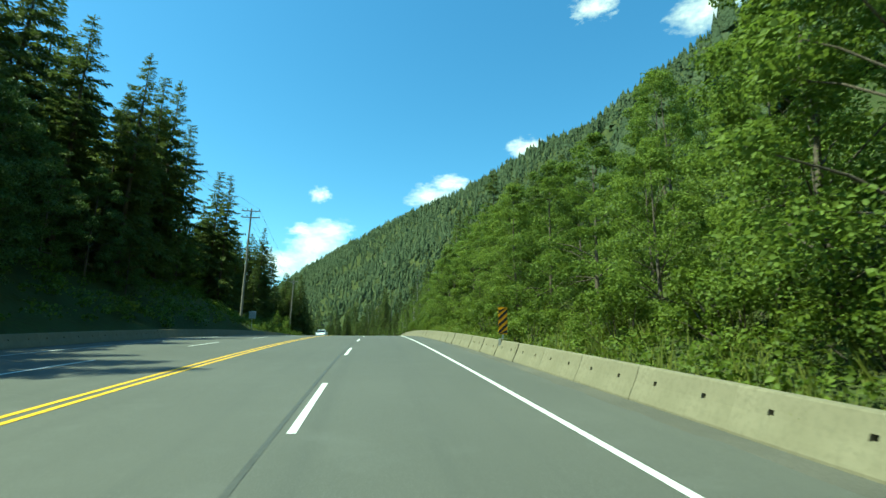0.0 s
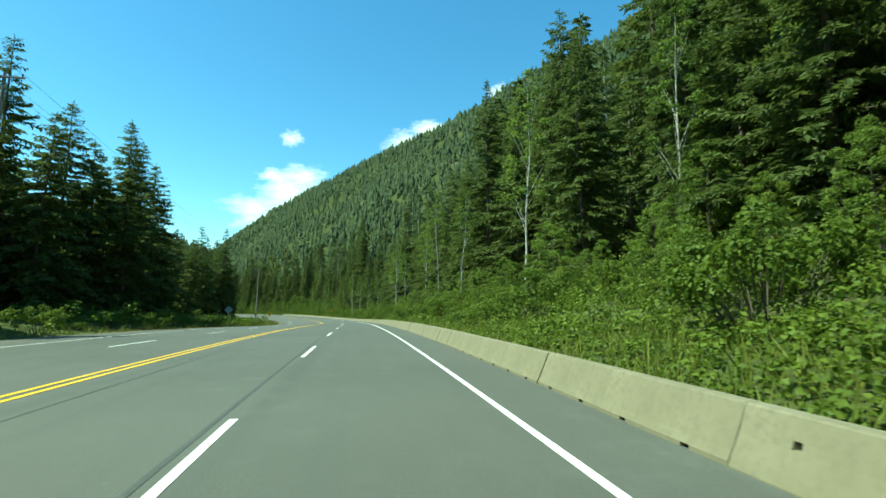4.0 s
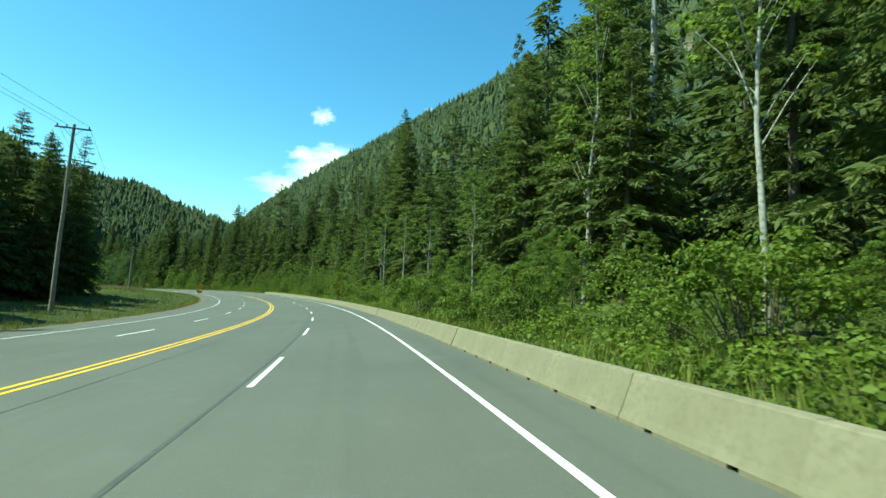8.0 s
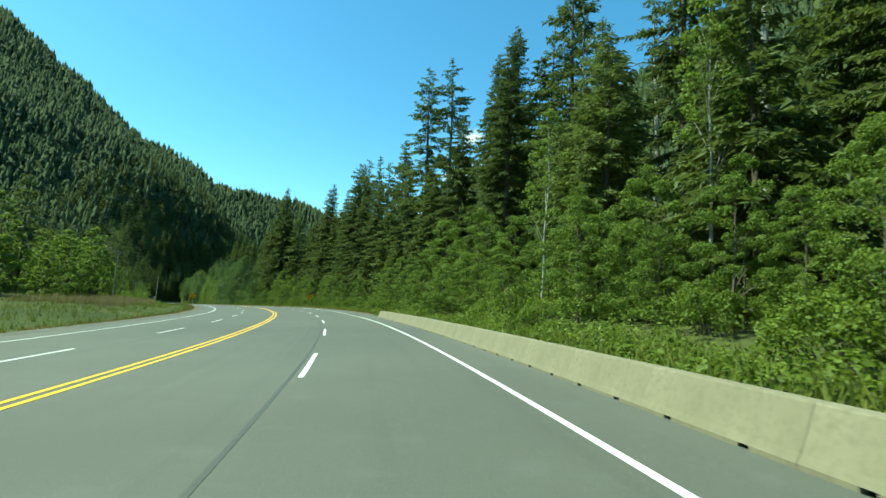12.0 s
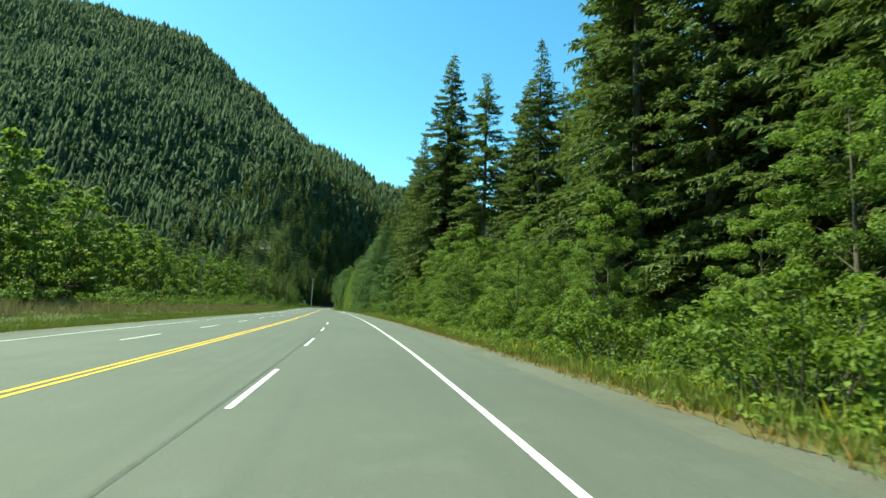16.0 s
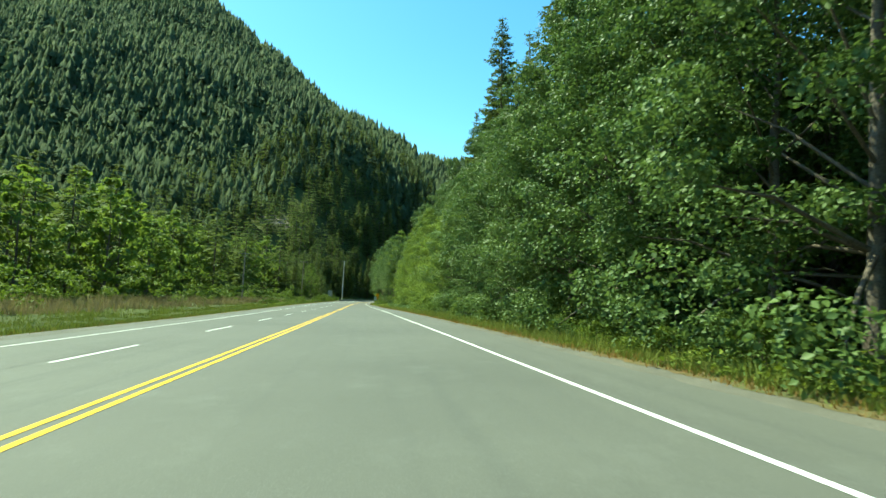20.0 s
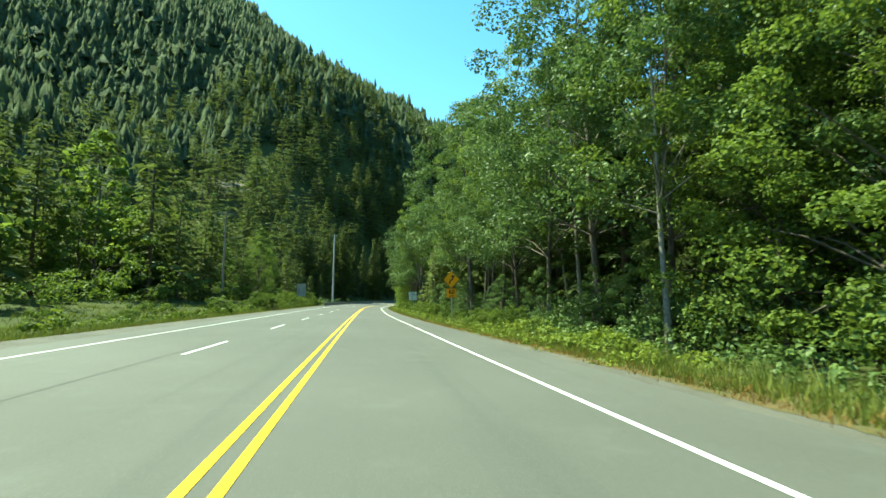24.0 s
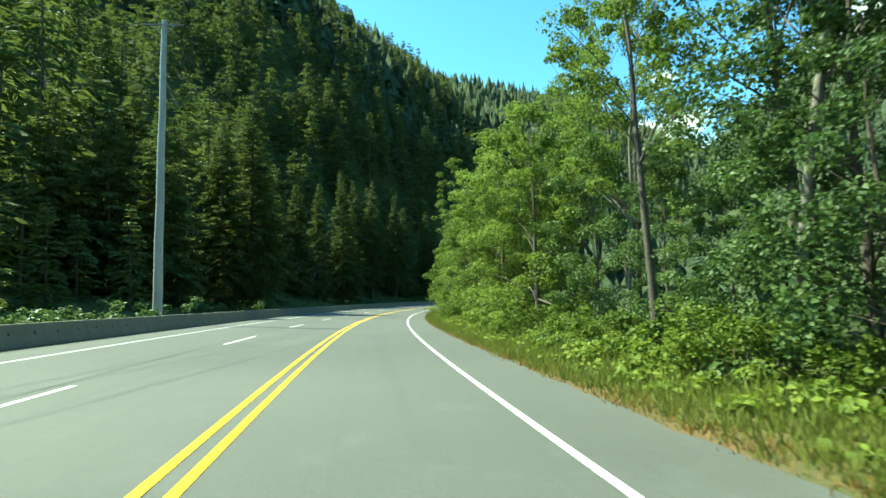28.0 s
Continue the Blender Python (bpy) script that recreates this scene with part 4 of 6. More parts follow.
def forest():
    # right of the road
    row("alder", -8, 79, 3.4, 12.0, 15.5, 0.62, 0.82)
    row("alder", -8, 82, 4.2, 17, 22, 0.68, 0.9)
    row("conifer", 34, 62, 5, 12.6, 15.5, 0.38, 0.52)
    row("conifer", 93, 112, 3.2, 17, 20.5, 0.5, 0.7)
    row("tall_alder", 78, 94, 3.0, 18, 24, 0.8, 1.0)
    row("alder", 79, 114, 1.7, 12.4, 17, 0.26, 0.42)
    joined_row(80, 105, 8, 28, 38, 0.5, 0.75)
    joined_area(66, 132, 25, 37, 30, 0.55, 0.8, (0, 1, 2))
    plant("conifer", 64.5, 29.6, 0.80, 0)
    plant("conifer", 71.5, 27.5, 0.92, 2)
    plant("conifer", 110, 27.0, 0.8, 1)
    plant("conifer", 117.5, 29, 1.1, 1)
    row("birch", 79, 114, 4.0, 17, 23, 1.0, 1.3)
    row("conifer", 102, 335, 5.0, 18.5, 23.5, 0.85, 1.2)
    joined_row(108, 345, 6.5, 26, 34, 1.05, 1.4)
    joined_row(120, 345, 9, 38, 56, 1.0, 1.4)
    row("tall", 130, 345, 20, 27, 38, 0.95, 1.2)
    row("birch", 112, 335, 14, 15, 18, 0.8, 1.15)
    row("alder", 112, 345, 2.6, 13.2, 17.5, 0.24, 0.42)
    row("snag", 140, 345, 30, 24, 34, 1.0, 1.35)
    plant("snag", 266, 36, 1.6, 0)
    plant("tall", 356.5, 35, 1.35, 1)
    plant("tall", 363.5, 20, 1.12, 0)
    plant("tall", 354.5, 20, 1.08, 1)
    plant("snag", 300, 24, 0.6, 1)
    row("alder", 340, 455, 3.6, 13.6, 17.5, 0.38, 0.62)
    row("tall", 372, 422, 8, 20, 28, 0.95, 1.15)
    row("conifer", 345, 392, 4.5, 18, 24, 0.95, 1.25)
    row("conifer", 392, 421, 3.0, 17.5, 24, 1.25, 1.6)
    row("alder", 290, 345, 4, 14, 17, 0.5, 0.75)
    joined_row(350, 425, 6, 28, 44, 1.2, 1.6)
    plant("tall", 424, 21, 0.95, 2)
    for s, u, c in ((428, 17.5, 0.6), (432, 18.5, 0.7), (437, 19, 0.75), (442, 18, 0.7)):
        plant("alder", s, u, c)
    row("conifer", 421, 449, 3.4, 21.5, 27, 1.2, 1.5)
    row("tall", 285, 350, 8, 23, 32, 0.9, 1.1)
    row("snag", 285, 350, 17, 20, 28, 1.1, 1.3)
    plant("tall", 339, 20, 0.8, 2)
    plant("tall", 346, 22, 0.85, 2)
    plant("fir", 469.5, 18.0, 1.2, 0)
    plant("fir", 454.5, 20.5, 1.0, 1)
    plant("fir", 447.5, 22.5, 0.86, 1)
    row("conifer", 455, 492, 4.5, 21, 28, 1.0, 1.3)
    row("tall", 488, 512, 8, 20, 26, 0.8, 1.0)
    row("conifer", 468, 481, 2.6, 18.5, 23, 1.3, 1.55)
    plant("tall", 546, 19.3, 1.0, 2)
    plant("tall", 540, 22, 0.95, 0)
    plant("tall", 556, 20, 1.05, 1)
    row("alder", 440, 466, 4.5, 15, 18, 0.7, 0.95)
    row("alder", 466, 480, 3.4, 13.2, 15.5, 0.45, 0.62)
    for q in ((473, 17.6, 1.3), (477.5, 16.4, 1.4), (482, 17.2, 1.5), (487, 16.6, 1.4)):
        plant("conifer", *q)
    row("maple", 479, 512, 4.0, 13.4, 16.5, 0.72, 0.95)
    row("alder", 484, 512, 7.0, 13.0, 15.0, 0.6, 0.8)
    row("conifer", 476, 512, 4.0, 19, 24, 1.25, 1.55)
    row("maple", 510, 556, 4.0, 13.0, 15.5, 1.15, 1.5)
    row("alder", 556, 632, 4.6, 12.4, 15, 1.15, 1.5)
    row("maple", 514, 545, 5.0, 16.5, 20, 1.2, 1.55)
    row("maple", 545, 632, 4.4, 15.5, 19, 1.5, 1.9)
    plant("tall", 569, 20, 1.2, 2)
    plant("tall", 580, 23, 1.25, 0)
    row("conifer", 518, 548, 5, 18.5, 23, 1.2, 1.5)
    plant("tall", 527, 20, 0.85, 2)
    for q in ((520.5, 16.0, 1.6), (525, 15.6, 1.75), (531, 16.0, 1.7)):
        plant("maple", *q)
    row("conifer", 560, 640, 6.5, 19, 25, 1.3, 1.75)
    joined_row(552, 650, 6, 27, 40, 1.2, 1.6)
    row("maple", 632, 700, 4.0, 9.2, 12.0, 0.22, 0.4)
    row("canopy_maple", 632, 668, 5.0, 9.8, 13.5, 0.85, 1.1)
    row("conifer", 636, 728, 5.5, 13.5, 20, 0.9, 1.35)
    for q in ((681.5, 9.8, 0.75, 0), (683.5, 10.8, 0.95, 1), (686, 11.4, 0.8, 0)):
        plant("cedar", *q)
    row("tall_alder", 630, 728, 5.5, 10.0, 15, 0.9, 1.2)
    joined_row(640, 735, 7, 21, 32, 1.0, 1.3)
    row("tall_alder", 750, 800, 5.4, 9.2, 16, 0.85, 1.1)
    row("alder", 752, 850, 4.0, 7.6, 10.5, 0.85, 1.15)
    for s, u, c in ((735.5, 10.6, 0.75), (738.5, 12.6, 0.7)):
        plant("maple", s, u, c)
    for s, u, c, v in ((736.5, 9.7, 1.1, 0), (741.5, 9.9, 1.0, 1), (747, 11.8, 1.0, 2), (738.5, 12.2, 1.05, 1)):
        plant("tall_alder", s, u, c, v)
    row("canopy_maple", 698, 719, 3.4, 8.8, 12.5, 0.95, 1.15)
    row("maple", 700, 718, 4.0, 8.4, 9.6, 0.2, 0.32)
    row("alder", 717, 730, 3.4, 8.6, 11, 1.15, 1.35)
    row("conifer", 698, 732, 3.5, 14, 21, 1.0, 1.35)
    row("maple", 728, 752, 5.0, 9.5, 12, 0.45, 0.65)
    row("alder", 762, 850, 6, 11, 15, 0.9, 1.2)
    join_forest("dark conifers standing behind the first row of trees")
    # left of the road
    row("conifer", -12, 40, 2.4, -25, -16, 0.75, 0.98)
    row("conifer", 40, 65, 2.0, -25, -15.5, 0.85, 1.1)
    row("conifer", 64, 108, 2.5, -31, -20, 0.8, 1.05)
    joined_row(-12, 66, 2.6, -40, -27, 0.85, 1.05)
    row("maple", -8, 60, 3.0, -18, -13.0, 0.45, 0.8)
    row("alder", 60, 86, 5, -27, -20, 0.5, 0.7)
    row("conifer", 108, 140, 2.0, -31, -23.6, 1.0, 1.25)
    row("conifer", 140, 176, 2.6, -29, -19, 0.9, 1.1)
    row("conifer", 176, 214, 3.2, -29, -19, 0.65, 0.9)
    row("alder", 96, 130, 2.2, -17.5, -13, 0.24, 0.4)
    row("conifer", 214, 250, 2.6, -34, -22.5, 0.75, 1.0)
    for s, u, c in ((252, -25, 0.95), (255, -28, 1.05), (257.5, -24, 0.9), (260, -27, 1.0), (262.5, -24.5, 0.95), (265, -29, 1.0), (267, -26, 0.85), (270, -27, 1.0), (273, -25, 0.9), (276, -28.5, 1.05), (279, -25.5, 0.95), (281.5, -29, 1.1), (284, -26.5, 0.95), (287, -31, 0.9)):
        plant("conifer", s, u, c)
    joined_row(66, 264, 2.6, -44, -27, 0.7, 0.95)
    near_hill, high = (3, 4, 5), (6, 7, 8)
    joined_row(240, 340, 7, -90, -58, 0.9, 1.3, near_hill)
    joined_row(325, 450, 4.5, -64, -38, 0.9, 1.3, near_hill)
    joined_row(330, 450, 6, -46, -32, 0.8, 1.3, (0, 1, 2), True)
    joined_row(450, 700, 3.6, -44, -29, 0.9, 1.6, (0, 1, 2), True)
    joined_row(450, 700, 5.0, -52, -34, 0.8, 1.1, near_hill)
    joined_area(440, 700, -84, -44, 330, 0.75, 1.15, high)
    joined_row(610, 700, 4.5, -38, -26, 0.8, 1.1, near_hill)
    joined_area(690, 940, -120, -40, 620, 0.65, 1.1, high)
    joined_area(835, 945, -110, -34, 330, 0.6, 1.0, high)
    row("alder", 702, 726, 7, -24, -19, 1.0, 1.25)
    joined_row(690, 765, 2.6, -42, -23, 0.65, 0.9, near_hill)
    joined_row(732, 768, 2.2, -23, -15.5, 0.35, 0.5, near_hill)
    joined_row(724, 752, 1.3, -31, -17, 0.45, 0.65, near_hill)
    joined_area(690, 800, -46, -21, 150, 0.45, 0.8, high)
    row("conifer", 768, 900, 4.0, -24, -15, 1.0, 1.4)
    joined_row(765, 920, 2.6, -50, -24, 0.9, 1.3, near_hill)
    join_forest("dark conifers at the foot of the hillside", "light green broadleaf trees at the foot of the hill")
    # shrubs
    row("shrub", -6, 80, 3.4, 10.4, 12.2, 0.6, 0.95)
    row("shrub", 80, 340, 4.6, 10.8, 15.0, 0.8, 1.4)
    row("shrub", 340, 470, 3.6, 12, 14, 0.7, 1.1)
    row("shrub", 470, 630, 3.4, 11.4, 13, 0.6, 0.95)
    row("shrub", 640, 700, 2.6, 7.4, 9.4, 0.45, 0.75)
    row("shrub", 700, 790, 2.3, 7.3, 9.2, 0.65, 1.05)
    row("shrub", 680, 729, 1.9, -13.6, -11.0, 0.7, 1.2)
    row("shrub", 84, 200, 5, -15, -12, 0.6, 1.0)
    row("shrub", 600, 680, 4.4, -16, -12, 0.5, 0.85)
    plant("shrub", 724, -12.4, 1.25, 1)
    plant("shrub", 729, -11.6, 0.85, 0)


forest()


def thicket(name, label, seed, s0, s1, u0, u1, h0, h1, count, leaf, mat, clump=0.7):
    """Undergrowth: leaves in clumps of uneven height along a strip, joined into one piece."""
    rng = np.random.default_rng(seed)
    per = 42
    n = count // per
    s = rng.uniform(s0, s1, n)
    lo, hi = (np.array([q(v) for v in s]) if callable(q) else np.full(n, q) for q in (u0, u1))
    f = rng.random(n)
    u = lo + (hi - lo) * f
    a = np.interp(s, RS, RH)
    x, y = np.interp(s, RS, RX) + u * np.cos(a), np.interp(s, RS, RY) + u * np.sin(a)
    z = ground_height(x, y)
    top = (h0 + (h1 - h0) * f) * rng.uniform(0.35, 1.0, n) * (0.8 + 0.35 * np.sin(s * 0.5 + 3 * np.sin(s * 0.13)))
    p, nrm = clump_leaves(rng, np.stack([x, y, z + top], 1), clump * rng.uniform(0.5, 1.0, n), per, 0.6, 0.55)
    p[:, 2] = np.maximum(p[:, 2], np.repeat(z, per) + 0.03)
    tagged(new(name, fast_mesh(name, *leaves_on(rng, p, nrm, leaf * rng.uniform(0.6, 1.4, n * per)), M[mat])), label, "undergrowth", kind="stuff")


thicket("undergrowth", "dense bright green leafy undergrowth on the cut slope", 81, -8, 104, 10.2, 22, 0.3, 3.0, 84000, 0.115, "bush_leaf", 0.6)
thicket("undergrowth", "low leafy bushes covering the foot of the slope", 94, -10, 114, 10.0, 17, 0.2, 1.5, 44000, 0.105, "bush_leaf", 0.6)
thicket("undergrowth", "low leafy weeds right behind the barrier", 80, -10, 345, lambda s: float(by_station(BARRIER_U, s)) + 0.5, 12.8, 0.02, 0.7, 120000, 0.115, "bush_leaf", 0.5)
thicket("undergrowth", "dense leafy bushes behind the concrete barrier", 82, 96, 345, 10.4, 18, 0.3, 3.0, 100000, 0.125, "bush_leaf", 0.7)
thicket("undergrowth", "leafy thicket rising from the grass verge", 83, 340, 470, 12.2, 19, 0.4, 4.2, 76000, 0.145, "bush_leaf", 0.8)
thicket("undergrowth", "tall wall of broad leaves along the verge", 84, 455, 640, lambda s: right_line(s) + 4.9, lambda s: right_line(s) + 9.8, 0.3, 3.0, 60000, 0.15, "broad_leaf", 0.75)
thicket("undergrowth", "shaded leafy thicket under the tall alders", 85, 630, 840, lambda s: right_line(s) + 4.0, lambda s: right_line(s) + 12, 0.2, 3.0, 70000, 0.15, "broad_leaf", 0.7)
thicket("undergrowth", "pale green bushes at the foot of the hill", 86, 430, 720, -30, -18, 0.4, 4.5, 30000, 0.24, "bush_leaf", 1.0)
thicket("undergrowth", "green bushes on the bank beside the highway", 87, 78, 215, -18.5, -11.5, 0.3, 2.2, 18000, 0.2, "bush_leaf", 0.8)
thicket("weeds", "bright green low weeds and leaves on the sunny verge", 90, 350, 520, lambda s: right_line(s) + 3.0, lambda s: right_line(s) + 5.6, 0.05, 0.8, 30000, 0.13, "weed_leaf", 0.5)
thicket("weeds", "low bright green leafy weeds beside the dry grass", 91, 625, 790, lambda s: right_line(s) + 2.4, lambda s: right_line(s) + 5.0, 0.05, 0.8, 40000, 0.13, "weed_leaf", 0.45)
thicket("weeds", "sunlit leafy weeds along the far shoulder", 92, 590, 731, -13.5, -10.6, 0.15, 0.9, 9000, 0.18, "weed_leaf", 0.55)
thicket("undergrowth", "dark ferns and leaves behind the far barrier", 93, 731, 900, -20, -10.6, 0.2, 1.6, 16000, 0.19, "broad_leaf", 0.7)
thicket("undergrowth", "dark leafy growth on the shaded cut slope", 88, -10, 90, -24, -10.5, 0.15, 1.4, 34000, 0.19, "bush_leaf", 0.7)


def road_su(x, y):
    """Nearest station and the offset to the right of the road, for arrays."""
    px, py, ph, ps = (q[::8] for q in (RX, RY, RH, RS))
    s, u = np.empty(len(x)), np.empty(len(x))
    for i in range(0, len(x), 4000):
        d2 = (x[i:i + 4000, None] - px) ** 2 + (y[i:i + 4000, None] - py) ** 2
        k = d2.argmin(1)
        side = (x[i:i + 4000] - px[k]) * np.cos(ph[k]) + (y[i:i + 4000] - py[k]) * np.sin(ph[k])
        s[i:i + 4000], u[i:i + 4000] = ps[k], np.sign(side) * np.sqrt(d2[np.arange(len(k)), k])
    return s, u


def mountain_forest(name, label, seed, area, count, keep, h0, h1):
    """Thousands of simple ragged trees joined into one piece: most are spires of drooping skirts, some are rounded."""
    rng = np.random.default_rng(seed)
    x, y = rng.uniform(area[0], area[1], count), rng.uniform(area[2], area[3], count)
    ok = keep(x, y, *road_su(x, y))
    x, y = x[ok], y[ok]
    z = ground_height(x, y)
    n = len(x)
    clump = 0.5 + 0.5 * np.sin(x * 0.043 + 2.1 * np.sin(y * 0.031)) * np.cos(y * 0.052)
    h = rng.uniform(h0, h1, n) * (0.36 + 0.8 * rng.random(n) ** 0.8) * (0.85 + 0.3 * clump)
    leafy = rng.random(n) < 0.22 * (1 - clump) + 0.04
    h = np.where(leafy, h * 0.62, h)
    rad = h * np.where(leafy, rng.uniform(0.26, 0.40, n), rng.uniform(0.14, 0.26, n))
    lx, ly = rng.normal(0, 0.02, n), rng.normal(0, 0.02, n)
    vs, ts = [], []
    sides, tiers = 7, 3
    base = 0
    for t in range(tiers):
        lo = np.clip(0.03 + 0.30 * t + rng.normal(0, 0.035, n), 0.0, 0.86)
        hi = np.full(n, 1.0) if t == tiers - 1 else np.minimum(lo + rng.uniform(0.38, 0.55, n), 0.97)
        k = np.arange(sides)
        ang = k[None] * 2 * math.pi / sides + rng.uniform(0, 6.28, n)[:, None] + rng.normal(0, 0.16, (n, sides))
        shape = np.where(leafy, np.sqrt(np.maximum(1.02 - (1.7 * lo - 0.55) ** 2, 0.05)), 1 - 0.90 * lo ** rng.uniform(0.8, 1.3, n))
        rr = (rad * shape)[:, None] * rng.uniform(0.65, 1.2, (n, sides)) * np.where(k % 2 == 0, 1.3, 0.55)[None]
        low = (h * lo)[:, None] + rng.normal(-0.02, 0.045, (n, sides)) * h[:, None]
        ring = np.stack([x[:, None] + lx[:, None] * low + rr * np.cos(ang), y[:, None] + ly[:, None] * low + rr * np.sin(ang), z[:, None] + low], 2)
        apex = np.stack([x + lx * h * hi, y + ly * h * hi, z + h * hi], 1)[:, None]
        vs.append(np.concatenate([ring, apex], 1).reshape(-1, 3))
        o = base + np.arange(n)[:, None, None] * (sides + 1)
        f = np.stack([k, (k + 1) % sides, np.full(sides, sides)], 1)[None]
        ts.append((o + f).reshape(-1, 3))
        base += n * (sides + 1)
    me = fast_mesh(name, np.concatenate(vs), np.concatenate(ts), M["hazed_needles"])
    ob = new(name, me)
    tagged(ob, label, "forest", kind="stuff")


def below_crest(x, y, ridge, reach):
    """True on the valley side of a crest: nearer to the road than the crest line plus a margin."""
    pts = RIDGES[ridge][0]
    best, ahead = np.full(len(x), 1e9), np.zeros(len(x), bool)
    for (ax, ay, _), (bx, by, _) in zip(pts, pts[1:]):
        L = math.hypot(bx - ax, by - ay)
        t = np.clip(((x - ax) * (bx - ax) + (y - ay) * (by - ay)) / L ** 2, 0, 1)
        d = np.hypot(x - ax - t * (bx - ax), y - ay - t * (by - ay))
        side = ((bx - ax) * (y - ay) - (by - ay) * (x - ax)) / L
        closer = d < best
        best = np.where(closer, d, best)
        ahead = np.where(closer, (side < 0) | (d < reach), ahead)
    return ahead


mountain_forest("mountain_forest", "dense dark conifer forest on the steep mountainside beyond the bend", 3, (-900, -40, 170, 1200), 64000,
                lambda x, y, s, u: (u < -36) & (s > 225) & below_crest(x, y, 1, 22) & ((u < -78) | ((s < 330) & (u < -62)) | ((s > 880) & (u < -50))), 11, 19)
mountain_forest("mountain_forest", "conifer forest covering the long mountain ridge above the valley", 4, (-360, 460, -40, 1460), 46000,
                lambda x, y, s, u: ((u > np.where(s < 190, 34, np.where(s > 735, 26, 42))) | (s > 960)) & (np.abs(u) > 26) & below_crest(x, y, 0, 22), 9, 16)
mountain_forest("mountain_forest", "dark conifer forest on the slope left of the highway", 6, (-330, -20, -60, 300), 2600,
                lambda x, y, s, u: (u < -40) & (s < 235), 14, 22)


def grass(name, label, seed, s0, s1, u0, u1, count, mat, h0, h1, lift=0.0):
    """Tufts of blades on a strip of verge, joined into one piece."""
    rng = np.random.default_rng(seed)
    s = rng.uniform(s0, s1, count)
    lo, hi = (np.array([q(v) for v in s]) if callable(q) else np.full(count, q) for q in (u0, u1))
    u = lo + (hi - lo) * rng.random(count)
    a = np.interp(s, RS, RH)
    x, y = np.interp(s, RS, RX) + u * np.cos(a), np.interp(s, RS, RY) + u * np.sin(a)
    z = ground_height(x, y)
    nb = 5
    p = np.repeat(np.stack([x, y, z - 0.03 + lift], 1), nb, 0) + np.concatenate([rng.normal(0, 0.09, (count * nb, 2)), np.zeros((count * nb, 1))], 1)
    hgt = np.repeat(rng.uniform(h0, h1, count), nb) * rng.uniform(0.6, 1.1, count * nb)
    w = rng.uniform(0, 6.28, count * nb)
    side = np.stack([np.cos(w), np.sin(w), np.zeros_like(w)], 1) * (0.012 + 0.02 * hgt)[:, None]
    tip = p + np.stack([rng.normal(0, 0.3, len(w)) * hgt, rng.normal(0, 0.3, len(w)) * hgt, hgt], 1)
    vs = np.stack([p - side, p + side, tip], 1).reshape(-1, 3)
    ts = np.arange(len(vs)).reshape(-1, 3)
    tagged(new(name, fast_mesh(name, vs, ts, mat)), label, "grass", kind="stuff")


grass("verge_grass", "tall green roadside grass and weeds", 7, 335, 860, lambda s: right_line(s) + 2.9, lambda s: right_line(s) + 6, 15000, M["grass"], 0.2, 0.65)
grass("verge_grass", "green grass behind the concrete barrier", 8, -10, 345, 9.0, 13.5, 11000, M["grass"], 0.25, 0.8)
grass("verge_grass", "wide strip of green meadow grass beside the bend", 9, 84, 730, -30, -9.9, 20000, M["grass"], 0.2, 0.6)
grass("dry_grass", "dry straw-coloured grass fringe along the shoulder", 10, 345, 640, lambda s: sealed_edge(s) + max(float(by_station(VERGE_IN, s)), -0.02), lambda s: right_line(s) + 3.4, 9000, M["dry_grass"], 0.05, 0.18, 0.1)
grass("verge_grass", "short green grass mixed into the dry verge", 18, 345, 880, lambda s: sealed_edge(s) + max(float(by_station(VERGE_IN, s)), -0.02) + 0.25, lambda s: right_line(s) + 3.9, 42000, M["grass"], 0.06, 0.26, 0.1)
grass("dry_grass", "dry orange-brown grass fringe along the shoulder", 12, 130, 730, -10.8, -9.4, 6000, M["dry_grass"], 0.08, 0.25)
grass("dry_grass", "orange-brown dry grass fringe beside the trees", 14, 640, 880, lambda s: sealed_edge(s) + max(float(by_station(VERGE_IN, s)), -0.02), lambda s: sealed_edge(s) + max(float(by_station(VERGE_IN, s)), -0.02) + 0.75, 11000, M["dry_grass"], 0.04, 0.13, 0.1)
grass("verge_grass", "low green grass along the far shoulder", 20, 420, 730, -14.5, -9.8, 26000, M["grass"], 0.12, 0.4)
grass("verge_grass", "thick short grass between the asphalt and the weeds", 19, 655, 800, lambda s: sealed_edge(s) + 0.15, lambda s: right_line(s) + 3.7, 21000, M["grass"], 0.06, 0.24, 0.1)
grass("tall_reeds", "hazy brown seed heads of tall weeds on the meadow", 15, 360, 640, -27, -17, 6000, M["reed"], 0.6, 1.3)
grass("wild_flowers", "small yellow wild flowers in the roadside grass", 16, 384, 450, lambda s: right_line(s) + 3.1, lambda s: right_line(s) + 5.6, 260, M["flower"], 0.3, 0.55)
thicket("twiggy_brush", "reddish brown dry twiggy brush behind the barrier", 17, 73, 89, 10.6, 14.5, 0.5, 2.5, 24000, 0.055, "dry_twig", 0.7)


# ---------------- signs ----------------
def plate(points, y0, y1):
    """A flat prism: outline in x and z, from y0 to y1."""
    bm = bmesh.new()
    a = [bm.verts.new((x, y0, z)) for x, z in points]
    b = [bm.verts.new((x, y1, z)) for x, z in points]
    bm.faces.new(a)
    bm.faces.new(b[::-1])
    n = len(points)
    for i in range(n):
        bm.faces.new((a[i], b[i], b[(i + 1) % n], a[(i + 1) % n]))
    bmesh.ops.recalc_face_normals(bm, faces=bm.faces)
    return bm


